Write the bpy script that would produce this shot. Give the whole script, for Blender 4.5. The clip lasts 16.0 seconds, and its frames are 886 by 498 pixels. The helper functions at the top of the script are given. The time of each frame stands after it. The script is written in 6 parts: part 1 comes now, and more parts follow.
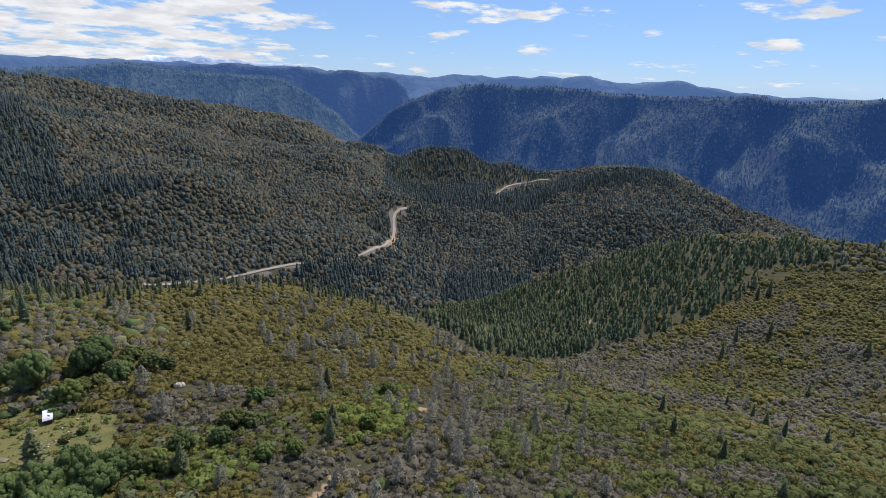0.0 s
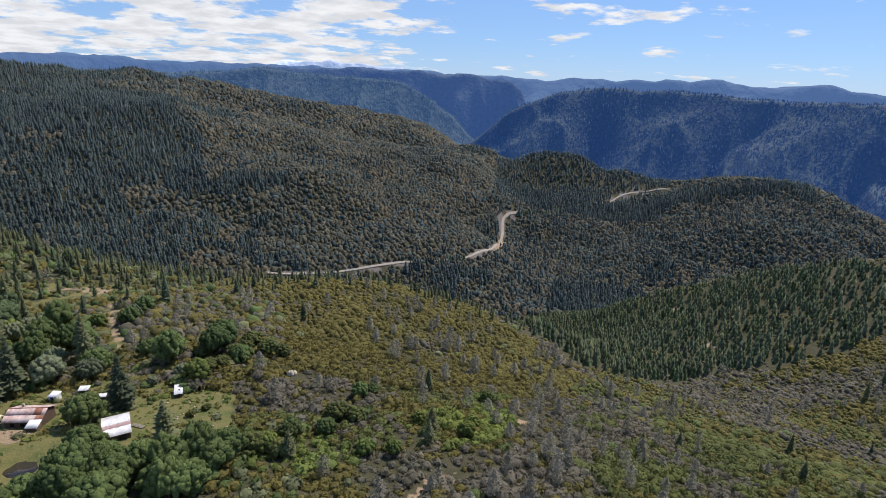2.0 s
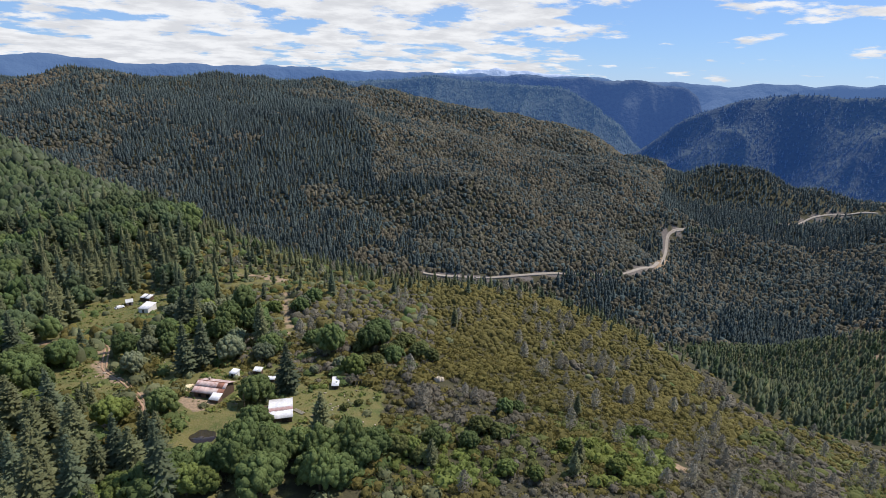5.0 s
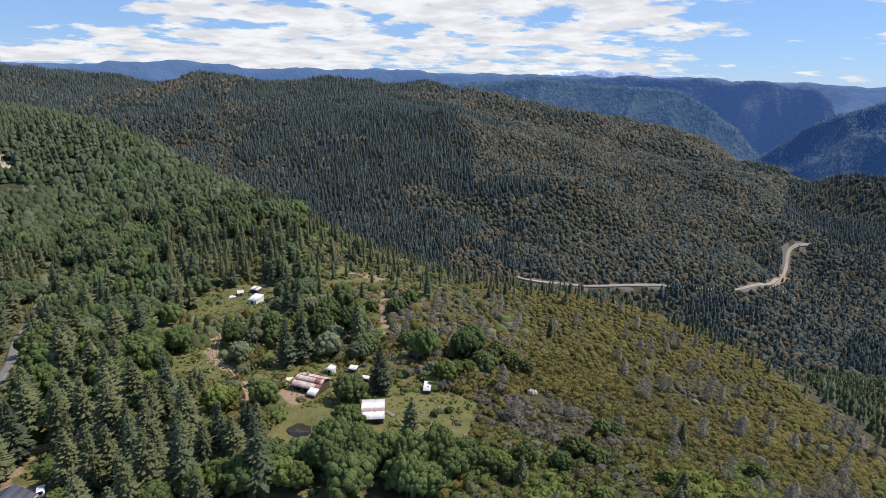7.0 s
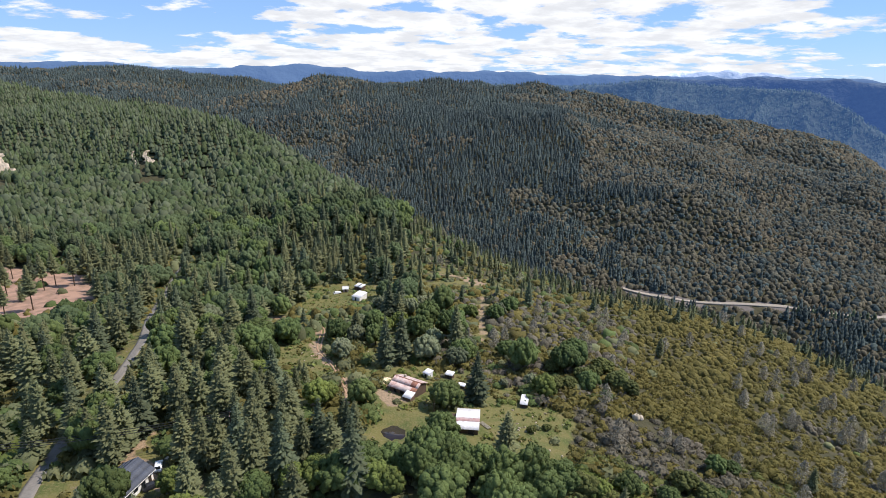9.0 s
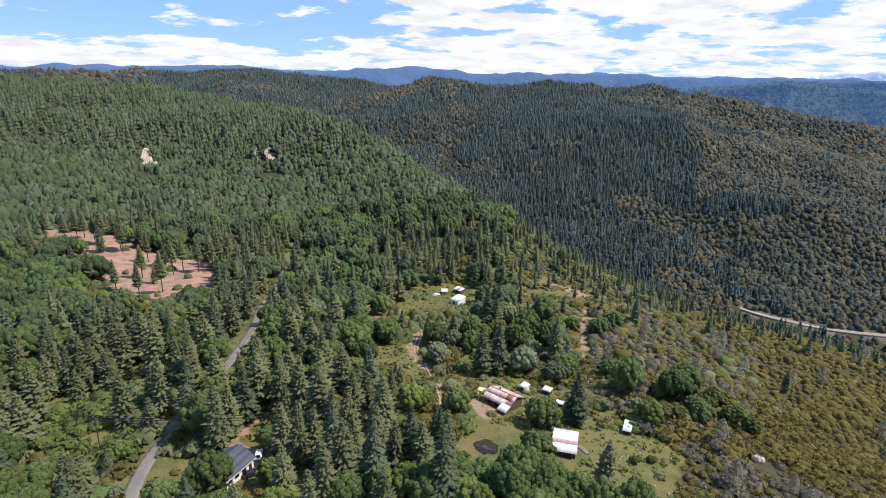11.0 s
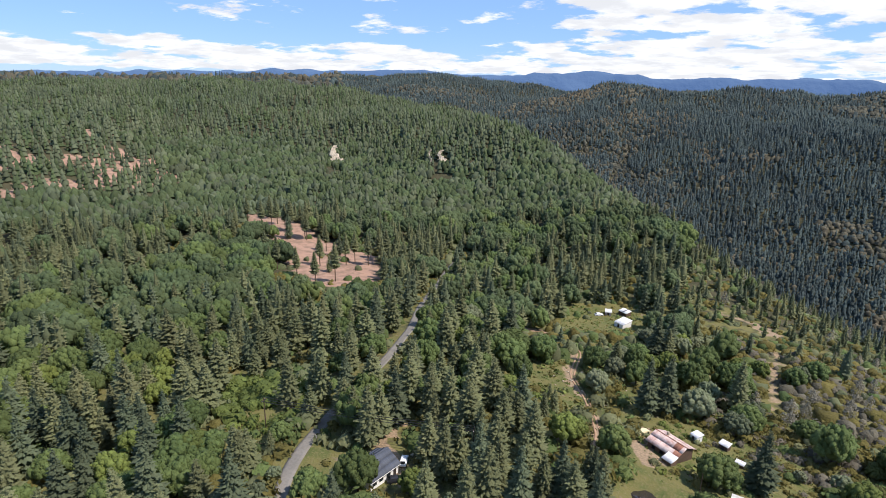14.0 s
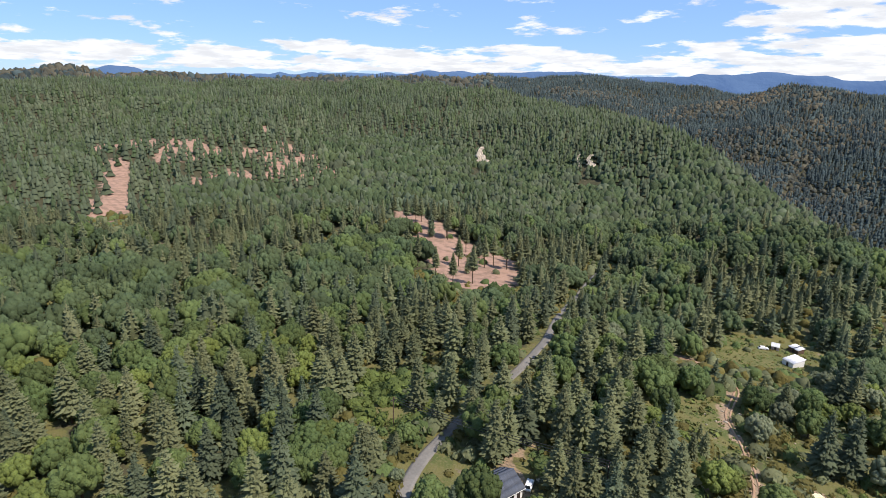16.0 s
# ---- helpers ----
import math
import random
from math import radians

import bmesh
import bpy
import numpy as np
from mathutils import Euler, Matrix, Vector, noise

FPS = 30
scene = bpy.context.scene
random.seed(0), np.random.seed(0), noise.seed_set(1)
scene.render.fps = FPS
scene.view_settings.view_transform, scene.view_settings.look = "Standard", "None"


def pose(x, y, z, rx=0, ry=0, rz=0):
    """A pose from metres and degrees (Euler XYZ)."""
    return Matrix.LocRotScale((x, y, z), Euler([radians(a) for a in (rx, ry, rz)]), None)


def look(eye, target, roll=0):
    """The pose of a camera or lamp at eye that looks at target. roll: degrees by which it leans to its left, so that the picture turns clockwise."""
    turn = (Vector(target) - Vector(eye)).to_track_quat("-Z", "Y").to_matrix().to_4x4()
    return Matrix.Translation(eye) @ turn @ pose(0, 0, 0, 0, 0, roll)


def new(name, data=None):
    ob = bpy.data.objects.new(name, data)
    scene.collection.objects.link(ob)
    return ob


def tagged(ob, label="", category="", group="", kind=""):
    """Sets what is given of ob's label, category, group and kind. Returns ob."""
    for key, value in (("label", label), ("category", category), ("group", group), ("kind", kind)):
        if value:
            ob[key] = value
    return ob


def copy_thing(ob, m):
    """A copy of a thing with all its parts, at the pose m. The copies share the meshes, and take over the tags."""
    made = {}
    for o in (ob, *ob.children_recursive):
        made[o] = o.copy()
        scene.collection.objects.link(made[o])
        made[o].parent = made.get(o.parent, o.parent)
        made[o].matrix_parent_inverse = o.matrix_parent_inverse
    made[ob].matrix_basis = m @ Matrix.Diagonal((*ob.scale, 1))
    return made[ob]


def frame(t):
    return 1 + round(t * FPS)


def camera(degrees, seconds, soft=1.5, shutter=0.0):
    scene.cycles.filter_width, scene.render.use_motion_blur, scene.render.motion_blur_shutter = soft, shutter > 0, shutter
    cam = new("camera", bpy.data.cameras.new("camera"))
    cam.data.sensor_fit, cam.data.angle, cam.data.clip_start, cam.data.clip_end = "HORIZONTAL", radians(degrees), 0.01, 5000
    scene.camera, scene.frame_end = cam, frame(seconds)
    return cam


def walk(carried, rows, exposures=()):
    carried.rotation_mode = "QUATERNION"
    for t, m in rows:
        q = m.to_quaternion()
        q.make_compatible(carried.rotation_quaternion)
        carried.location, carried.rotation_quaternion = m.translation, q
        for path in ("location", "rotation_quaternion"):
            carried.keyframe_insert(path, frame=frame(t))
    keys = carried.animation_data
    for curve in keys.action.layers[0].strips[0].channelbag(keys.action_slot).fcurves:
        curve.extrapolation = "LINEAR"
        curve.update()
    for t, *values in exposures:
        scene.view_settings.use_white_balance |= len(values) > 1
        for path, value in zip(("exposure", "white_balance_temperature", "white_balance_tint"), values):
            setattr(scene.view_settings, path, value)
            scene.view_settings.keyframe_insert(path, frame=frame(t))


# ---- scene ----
# camera and its way: a drone that drifts ahead while it turns to the left
cam = camera(76.53, 16.0, soft=0.8)


FLIGHT = [
    (0.0, -0.73, -14.77, 98.15, -40.1, -17.15, 2.13),
    (0.5, -0.44, -14.19, 98.31, -37.23, -17.2, 2.19),
    (1.0, -0.17, -13.55, 98.47, -34.33, -17.26, 2.25),
    (1.5, 0.07, -12.86, 98.62, -31.5, -17.27, 2.24),
    (2.0, 0.29, -12.11, 98.77, -28.73, -17.24, 2.14),
    (2.5, 0.47, -11.32, 98.91, -25.88, -17.23, 2.07),
    (3.0, 0.63, -10.48, 99.04, -22.96, -17.23, 2.0),
    (3.5, 0.75, -9.59, 99.17, -20.25, -17.22, 1.9),
    (4.0, 0.84, -8.66, 99.29, -17.62, -17.15, 1.82),
    (6.5, 0.67, -3.47, 99.79, -5.05, -17.08, 1.23),
    (7.0, 0.49, -2.34, 99.87, -2.43, -17.09, 1.14),
    (7.5, 0.27, -1.18, 99.94, 0.28, -17.1, 1.05),
    (8.0, 0.0, 0.0, 100.0, 3.2, -17.09, 1.02),
    (8.5, -0.33, 1.2, 100.05, 5.81, -17.1, 0.94),
    (9.0, -0.71, 2.42, 100.1, 8.27, -17.08, 0.89),
    (11.5, -3.57, 8.68, 100.21, 21.59, -17.0, 0.93),
    (12.0, -4.34, 9.95, 100.2, 24.33, -16.95, 1.03),
    (12.5, -5.18, 11.22, 100.19, 27.23, -16.94, 1.09),
    (13.0, -6.1, 12.48, 100.16, 30.06, -16.91, 1.13),
    (13.5, -7.09, 13.75, 100.13, 32.91, -16.89, 1.14),
    (14.0, -8.16, 15.0, 100.08, 35.87, -16.87, 1.13),
    (14.5, -9.32, 16.25, 100.03, 39.02, -16.86, 1.19),
    (15.0, -10.55, 17.48, 99.97, 42.6, -16.87, 1.16),
    (15.5, -11.87, 18.7, 99.89, 46.59, -16.91, 1.1),
    (16.0, -13.28, 19.91, 99.81, 50.61, -16.96, 1.08),
]
PATH = [(t, Matrix.Translation((x, y, z)) @ pose(0, 0, 0, 0, 0, yaw) @ pose(0, 0, 0, 90 + pitch, 0, 0) @ pose(0, 0, 0, 0, 0, roll))
        for t, x, y, z, yaw, pitch, roll in FLIGHT]
walk(cam, PATH, [(0.0, 0.11), (6.5, 0.12), (7.5, 0.2), (9.0, 0.34), (11.5, 0.4), (16.0, 0.38)])

# ---- daylight ----
SUN_BEARING, SUN_HEIGHT = -74.0, 54.0        # degrees to the left of +y, degrees above the horizon
world = bpy.data.worlds.new("world")
scene.world = world
world.use_nodes = True
wn, wl = world.node_tree.nodes, world.node_tree.links
wn.clear()


def wmath(op, a, b=None, c=None):
    n = wn.new("ShaderNodeMath")
    n.operation = op
    for i, v in enumerate((a, b, c)):
        if v is None:
            continue
        if isinstance(v, (int, float)):
            n.inputs[i].default_value = v
        else:
            wl.new(v, n.inputs[i])
    return n.outputs[0]


def wramp(v, lo, hi, to_lo=0.0, to_hi=1.0):
    n = wn.new("ShaderNodeMapRange")
    n.interpolation_type = "SMOOTHSTEP"
    wl.new(v, n.inputs[0])
    for i, x in enumerate((lo, hi, to_lo, to_hi)):
        n.inputs[i + 1].default_value = x
    return n.outputs[0]


def bearing(deg):
    return (-math.sin(radians(deg)), math.cos(radians(deg)), 0.0)


sky = wn.new("ShaderNodeTexSky")
sky.sky_type, sky.sun_disc = "NISHITA", False
sky.sun_elevation, sky.sun_rotation = radians(SUN_HEIGHT), radians(-SUN_BEARING)
sky.altitude, sky.air_density, sky.dust_density, sky.ozone_density = 1200, 1.0, 0.0, 3.0
coord = wn.new("ShaderNodeTexCoord")
sep = wn.new("ShaderNodeSeparateXYZ")
wl.new(coord.outputs["Generated"], sep.inputs[0])
height = sep.outputs["Z"]


def toward(deg):
    n = wn.new("ShaderNodeVectorMath")
    n.operation = "DOT_PRODUCT"
    n.inputs[1].default_value = bearing(deg)
    wl.new(coord.outputs["Generated"], n.inputs[0])
    return n.outputs["Value"]


def cloud_noise(scale, detail, rough, shift=0.0):
    low = wmath("MAXIMUM", wmath("ADD", height, 0.15), 0.05)
    comb = wn.new("ShaderNodeCombineXYZ")
    wl.new(wmath("DIVIDE", sep.outputs["X"], low), comb.inputs[0])
    wl.new(wmath("DIVIDE", sep.outputs["Y"], low), comb.inputs[1])
    comb.inputs[2].default_value = shift
    n = wn.new("ShaderNodeTexNoise")
    wl.new(comb.outputs[0], n.inputs["Vector"])
    n.inputs["Scale"].default_value, n.inputs["Detail"].default_value, n.inputs["Roughness"].default_value = scale, detail, rough
    return n.outputs["Fac"]


# broken cloud to the north, a low bank along the north-west horizon, almost clear sky to the east
north = wramp(toward(0), 0.87, 0.96)
west = wramp(toward(62), 0.45, 0.9)
bank = wmath("MULTIPLY", wramp(height, 0.0, 0.012), wramp(height, 0.03, 0.062, 1.0, 0.0))
amount = wmath("ADD", wmath("MULTIPLY", north, 0.17), wmath("MULTIPLY", wmath("MULTIPLY", west, bank), 0.20))
amount = wmath("ADD", amount, wmath("MULTIPLY", wramp(height, 0.03, 0.12, 0.0, 1.0), 0.035))
cloud = wmath("ADD", cloud_noise(1.9, 9, 0.6), amount)
cover = wramp(cloud, 0.58, 0.67)
shade = wramp(cloud_noise(3.4, 6, 0.6, 3.0), 0.36, 0.64, 0.55, 1.0)
cloud_colour = wn.new("ShaderNodeMix")
cloud_colour.data_type = "RGBA"
wl.new(shade, cloud_colour.inputs["Factor"])
cloud_colour.inputs["A"].default_value, cloud_colour.inputs["B"].default_value = (4.6, 4.8, 5.4, 1), (9.2, 9.35, 9.7, 1)
both = wn.new("ShaderNodeMix")
both.data_type = "RGBA"
wl.new(cover, both.inputs["Factor"])
tint = wn.new("ShaderNodeMix")
tint.data_type, tint.blend_type = "RGBA", "MULTIPLY"
tint.inputs["Factor"].default_value, tint.inputs["B"].default_value = 1.0, (0.77, 0.95, 1.28, 1)
wl.new(sky.outputs[0], tint.inputs["A"])
deep = wn.new("ShaderNodeMix")
deep.data_type = "RGBA"
deep.inputs["Factor"].default_value, deep.inputs["B"].default_value = 0.55, (3.2, 5.3, 9.2, 1)
wl.new(tint.outputs["Result"], deep.inputs["A"])
wl.new(deep.outputs["Result"], both.inputs["A"])
wl.new(cloud_colour.outputs["Result"], both.inputs["B"])
bg = wn.new("ShaderNodeBackground")
bg.inputs["Strength"].default_value = 0.09
wl.new(both.outputs["Result"], bg.inputs["Color"])
wout = wn.new("ShaderNodeOutputWorld")
wl.new(bg.outputs[0], wout.inputs[0])

sun = new("sun", bpy.data.lights.new("sun", "SUN"))
sun.data.energy, sun.data.angle, sun.data.color = 4.8, radians(0.6), (1.02, 0.93, 0.85)
bx, by, _ = bearing(SUN_BEARING)
reach = math.cos(radians(SUN_HEIGHT))
sun.matrix_world = look((bx * reach * 500, by * reach * 500, math.sin(radians(SUN_HEIGHT)) * 500), (0, 0, 0))

# ---- materials ----
def material(name, colour, rough=0.85, vary=0.25, grain=3.0, patch=0.2, bump=0.3, second=None, metal=0.0, per="island", leaf=False, haze_glow=None):
    """A surface with grain and patches of two sizes, and chance variation from piece to piece."""
    m = bpy.data.materials.new(name)
    m.use_nodes = True
    n, l = m.node_tree.nodes, m.node_tree.links
    p = n["Principled BSDF"]
    p.inputs["Roughness"].default_value, p.inputs["Metallic"].default_value = rough, metal
    p.inputs["Specular IOR Level"].default_value = 0.25
    geo, info = n.new("ShaderNodeNewGeometry"), n.new("ShaderNodeObjectInfo")
    tex = n.new("ShaderNodeTexCoord")
    place = geo.outputs["Position"] if per == "island" else tex.outputs["Object"]
    fine, wide = n.new("ShaderNodeTexNoise"), n.new("ShaderNodeTexNoise")
    fine.inputs["Scale"].default_value, fine.inputs["Detail"].default_value = grain, 6
    wide.inputs["Scale"].default_value, wide.inputs["Detail"].default_value = patch, 3
    l.new(place, fine.inputs["Vector"])
    l.new(place, wide.inputs["Vector"])
    mix = n.new("ShaderNodeMix")
    mix.data_type = "RGBA"
    mix.inputs["A"].default_value = (*colour, 1)
    mix.inputs["B"].default_value = (*(second or [c * 0.6 for c in colour]), 1)
    ramp = n.new("ShaderNodeMapRange")
    ramp.inputs[1].default_value, ramp.inputs[2].default_value = 0.38, 0.62
    chance = n.new("ShaderNodeMath")
    chance.operation = "ADD"
    l.new(fine.outputs["Fac"], chance.inputs[0])
    l.new(wide.outputs["Fac"], chance.inputs[1])
    half = n.new("ShaderNodeMath")
    half.operation = "MULTIPLY"
    half.inputs[1].default_value = 0.5
    l.new(chance.outputs[0], half.inputs[0])
    l.new(half.outputs[0], ramp.inputs[0])
    l.new(ramp.outputs[0], mix.inputs["Factor"])
    hsv = n.new("ShaderNodeHueSaturation")
    l.new(mix.outputs["Result"], hsv.inputs["Color"])
    dice = n.new("ShaderNodeMath")
    dice.operation = "ADD"
    tone = n.new("ShaderNodeAttribute")
    tone.attribute_name = "tone"
    l.new(tone.outputs["Fac"] if leaf else geo.outputs["Random Per Island"], dice.inputs[0])
    l.new(info.outputs["Random"], dice.inputs[1])
    wrap = n.new("ShaderNodeMath")
    wrap.operation = "FRACT"
    l.new(dice.outputs[0], wrap.inputs[0])
    val, hue = n.new("ShaderNodeMapRange"), n.new("ShaderNodeMapRange")
    for q, lo, hi in ((val, 1 - vary, 1 + vary), (hue, 0.5 - vary * 0.09, 0.5 + vary * 0.09)):
        q.inputs[3].default_value, q.inputs[4].default_value = lo, hi
    l.new(wrap.outputs[0], val.inputs[0])
    l.new(wide.outputs["Fac"], hue.inputs[0])
    if leaf:
        flake, both_ = n.new("ShaderNodeMapRange"), n.new("ShaderNodeMath")
        flake.inputs[3].default_value, flake.inputs[4].default_value = 0.86, 1.14
        both_.operation = "MULTIPLY"
        l.new(geo.outputs["Random Per Island"], flake.inputs[0])
        l.new(val.outputs[0], both_.inputs[0])
        l.new(flake.outputs[0], both_.inputs[1])
        l.new(both_.outputs[0], hsv.inputs["Value"])
    else:
        l.new(val.outputs[0], hsv.inputs["Value"])
    l.new(hue.outputs[0], hsv.inputs["Hue"])
    l.new(hsv.outputs[0], p.inputs["Base Color"])
    if bump:
        b = n.new("ShaderNodeBump")
        b.inputs["Strength"].default_value, b.inputs["Distance"].default_value = bump, (0.9 if leaf else 0.5) / grain
        l.new(fine.outputs["Fac"], b.inputs["Height"])
        l.new(b.outputs[0], p.inputs["Normal"])
    # Flat emission that imitates distance haze on far surfaces.
    if haze_glow:
        p.inputs["Emission Color"].default_value, p.inputs["Emission Strength"].default_value = (*haze_glow, 1), 1.0
    if leaf:
        out = n["Material Output"]
        thin = n.new("ShaderNodeBsdfTranslucent")
        l.new(hsv.outputs[0], thin.inputs["Color"])
        add = n.new("ShaderNodeMixShader")
        add.inputs[0].default_value = 0.35
        l.new(p.outputs[0], add.inputs[1])
        l.new(thin.outputs[0], add.inputs[2])
        l.new(add.outputs[0], out.inputs["Surface"])
    return m


PINE = material("pine needles", (0.184, 0.194, 0.095), vary=0.24, grain=1.8, patch=0.03, second=(0.134, 0.15, 0.075), leaf=True, bump=0.45)
FIR = material("fir needles", (0.125, 0.148, 0.082), vary=0.25, grain=1.6, patch=0.01, second=(0.09, 0.114, 0.068), leaf=True, bump=0.45)
# Base colour shifted to blue to imitate haze across the valley.
HAZED_FIR = material("hazed fir needles", (0.088, 0.118, 0.112), vary=0.34, grain=0.9, patch=0.01, second=(0.058, 0.08, 0.08), leaf=True, bump=1.0)
OAK = material("oak leaves", (0.13, 0.17, 0.054), vary=0.28, grain=2.0, patch=0.03, second=(0.09, 0.127, 0.044), leaf=True, bump=1.0)
# Darker, bluer copy of OAK: shade and distance put into the colour.
OAK_SHADE = material("shaded oak leaves", (0.104, 0.138, 0.06), vary=0.26, grain=1.2, patch=0.03, second=(0.074, 0.104, 0.048), leaf=True, bump=1.0)
PALE_OAK = material("grey-green leaves", (0.185, 0.205, 0.12), vary=0.3, grain=2.0, patch=0.05, second=(0.135, 0.16, 0.09), leaf=True, bump=1.0)
OLIVE = material("olive brush leaves", (0.172, 0.148, 0.041), vary=0.15, grain=1.4, patch=0.02, second=(0.13, 0.114, 0.036), leaf=True, bump=1.0)
BRIGHT = material("bright bush leaves", (0.175, 0.215, 0.05), vary=0.22, grain=1.8, patch=0.03, second=(0.118, 0.147, 0.042), leaf=True, bump=1.0)
GREEN_BRUSH = material("dull green brush leaves", (0.142, 0.154, 0.045), vary=0.2, grain=1.4, patch=0.03, second=(0.106, 0.12, 0.04), leaf=True, bump=1.0)
GREY = material("grey brush twigs", (0.17, 0.15, 0.112), vary=0.18, grain=1.8, patch=0.03, second=(0.134, 0.124, 0.088), leaf=True, bump=1.0)
# Brown brush; the blue in its second colour imitates valley haze.
BROWN = material("hazed brown hill brush", (0.162, 0.137, 0.084), vary=0.3, grain=0.8, patch=0.006, second=(0.088, 0.094, 0.078), leaf=True, bump=1.0)
DEAD = material("bleached dead wood", (0.3, 0.276, 0.212), vary=0.2, grain=2.0, patch=0.1, second=(0.225, 0.212, 0.162), bump=0, leaf=True)
BARK = material("brown bark", (0.11, 0.075, 0.05), vary=0.2, grain=6.0, patch=0.5)
GRASS = material("meadow grass", (0.135, 0.150, 0.042), rough=0.95, vary=0.2, grain=0.8, patch=0.07, second=(0.085, 0.115, 0.030), bump=0.5)
DIRT = material("orange dirt", (0.36, 0.235, 0.15), rough=0.95, vary=0.1, grain=0.7, patch=0.06, second=(0.27, 0.175, 0.11), bump=0.5)
ROADSTUFF = material("worn asphalt", (0.2, 0.185, 0.165), rough=0.9, vary=0.05, grain=1.5, patch=0.15, second=(0.15, 0.14, 0.125), bump=0.2)
GRAVEL = material("pale gravel road", (0.3, 0.265, 0.22), rough=0.95, vary=0.1, grain=0.9, patch=0.05, second=(0.22, 0.19, 0.155), bump=0.3)
ROCK = material("pale rock", (0.50, 0.43, 0.33), rough=0.9, vary=0.15, grain=0.5, patch=0.08, second=(0.34, 0.28, 0.21), bump=0.8)
# Emission stands in for the blue air before the canyon wall.
FAR_WOOD = material("hazed far woods", (0.06, 0.078, 0.056), rough=1.0, vary=0.0, grain=0.07, patch=0.003, second=(0.032, 0.044, 0.038), bump=0.9, haze_glow=(0.006, 0.024, 0.1))
# Emission paints the haze of the canyon head and bend, paler than the wall.
HEAD_WOOD = material("hazed woods of the canyon head", (0.06, 0.078, 0.062), rough=1.0, vary=0.0, grain=0.035, patch=0.0016, second=(0.024, 0.036, 0.034), bump=0.9, haze_glow=(0.02, 0.05, 0.135))
BEND_WOOD = material("hazed woods of the canyon bend", (0.055, 0.072, 0.066), rough=1.0, vary=0.0, grain=0.05, patch=0.0016, second=(0.024, 0.036, 0.04), bump=0.9, haze_glow=(0.026, 0.06, 0.18))
# Bluish base and strong emission imitate the haze over the skyline ridge.
FARTHEST = material("hazed farthest woods", (0.035, 0.055, 0.070), rough=1.0, vary=0.0, grain=0.012, patch=0.0016, second=(0.025, 0.04, 0.055), bump=0.6, haze_glow=(0.062, 0.118, 0.27))
# Blue second colour and emission lay distance haze over the snow.
SNOW = material("hazed snow on far peaks", (0.75, 0.78, 0.85), rough=1.0, vary=0.0, grain=0.004, patch=0.0015, second=(0.12, 0.17, 0.27), bump=0.6, haze_glow=(0.10, 0.15, 0.24))

# Emission hazes these trees like the wall they stand on.
FAR_TREE = material("hazed far conifers", (0.065, 0.085, 0.06), rough=1.0, vary=0.45, grain=0.1, patch=0.004, second=(0.036, 0.053, 0.047), bump=0, haze_glow=(0.008, 0.03, 0.122))

# Emission matches the haze painted on the slope below these conifers.
HEAD_TREE = material("hazy conifers of the canyon head", (0.06, 0.085, 0.062), rough=1.0, vary=0.4, grain=0.1, patch=0.004, second=(0.04, 0.06, 0.05), bump=0, haze_glow=(0.02, 0.05, 0.135))


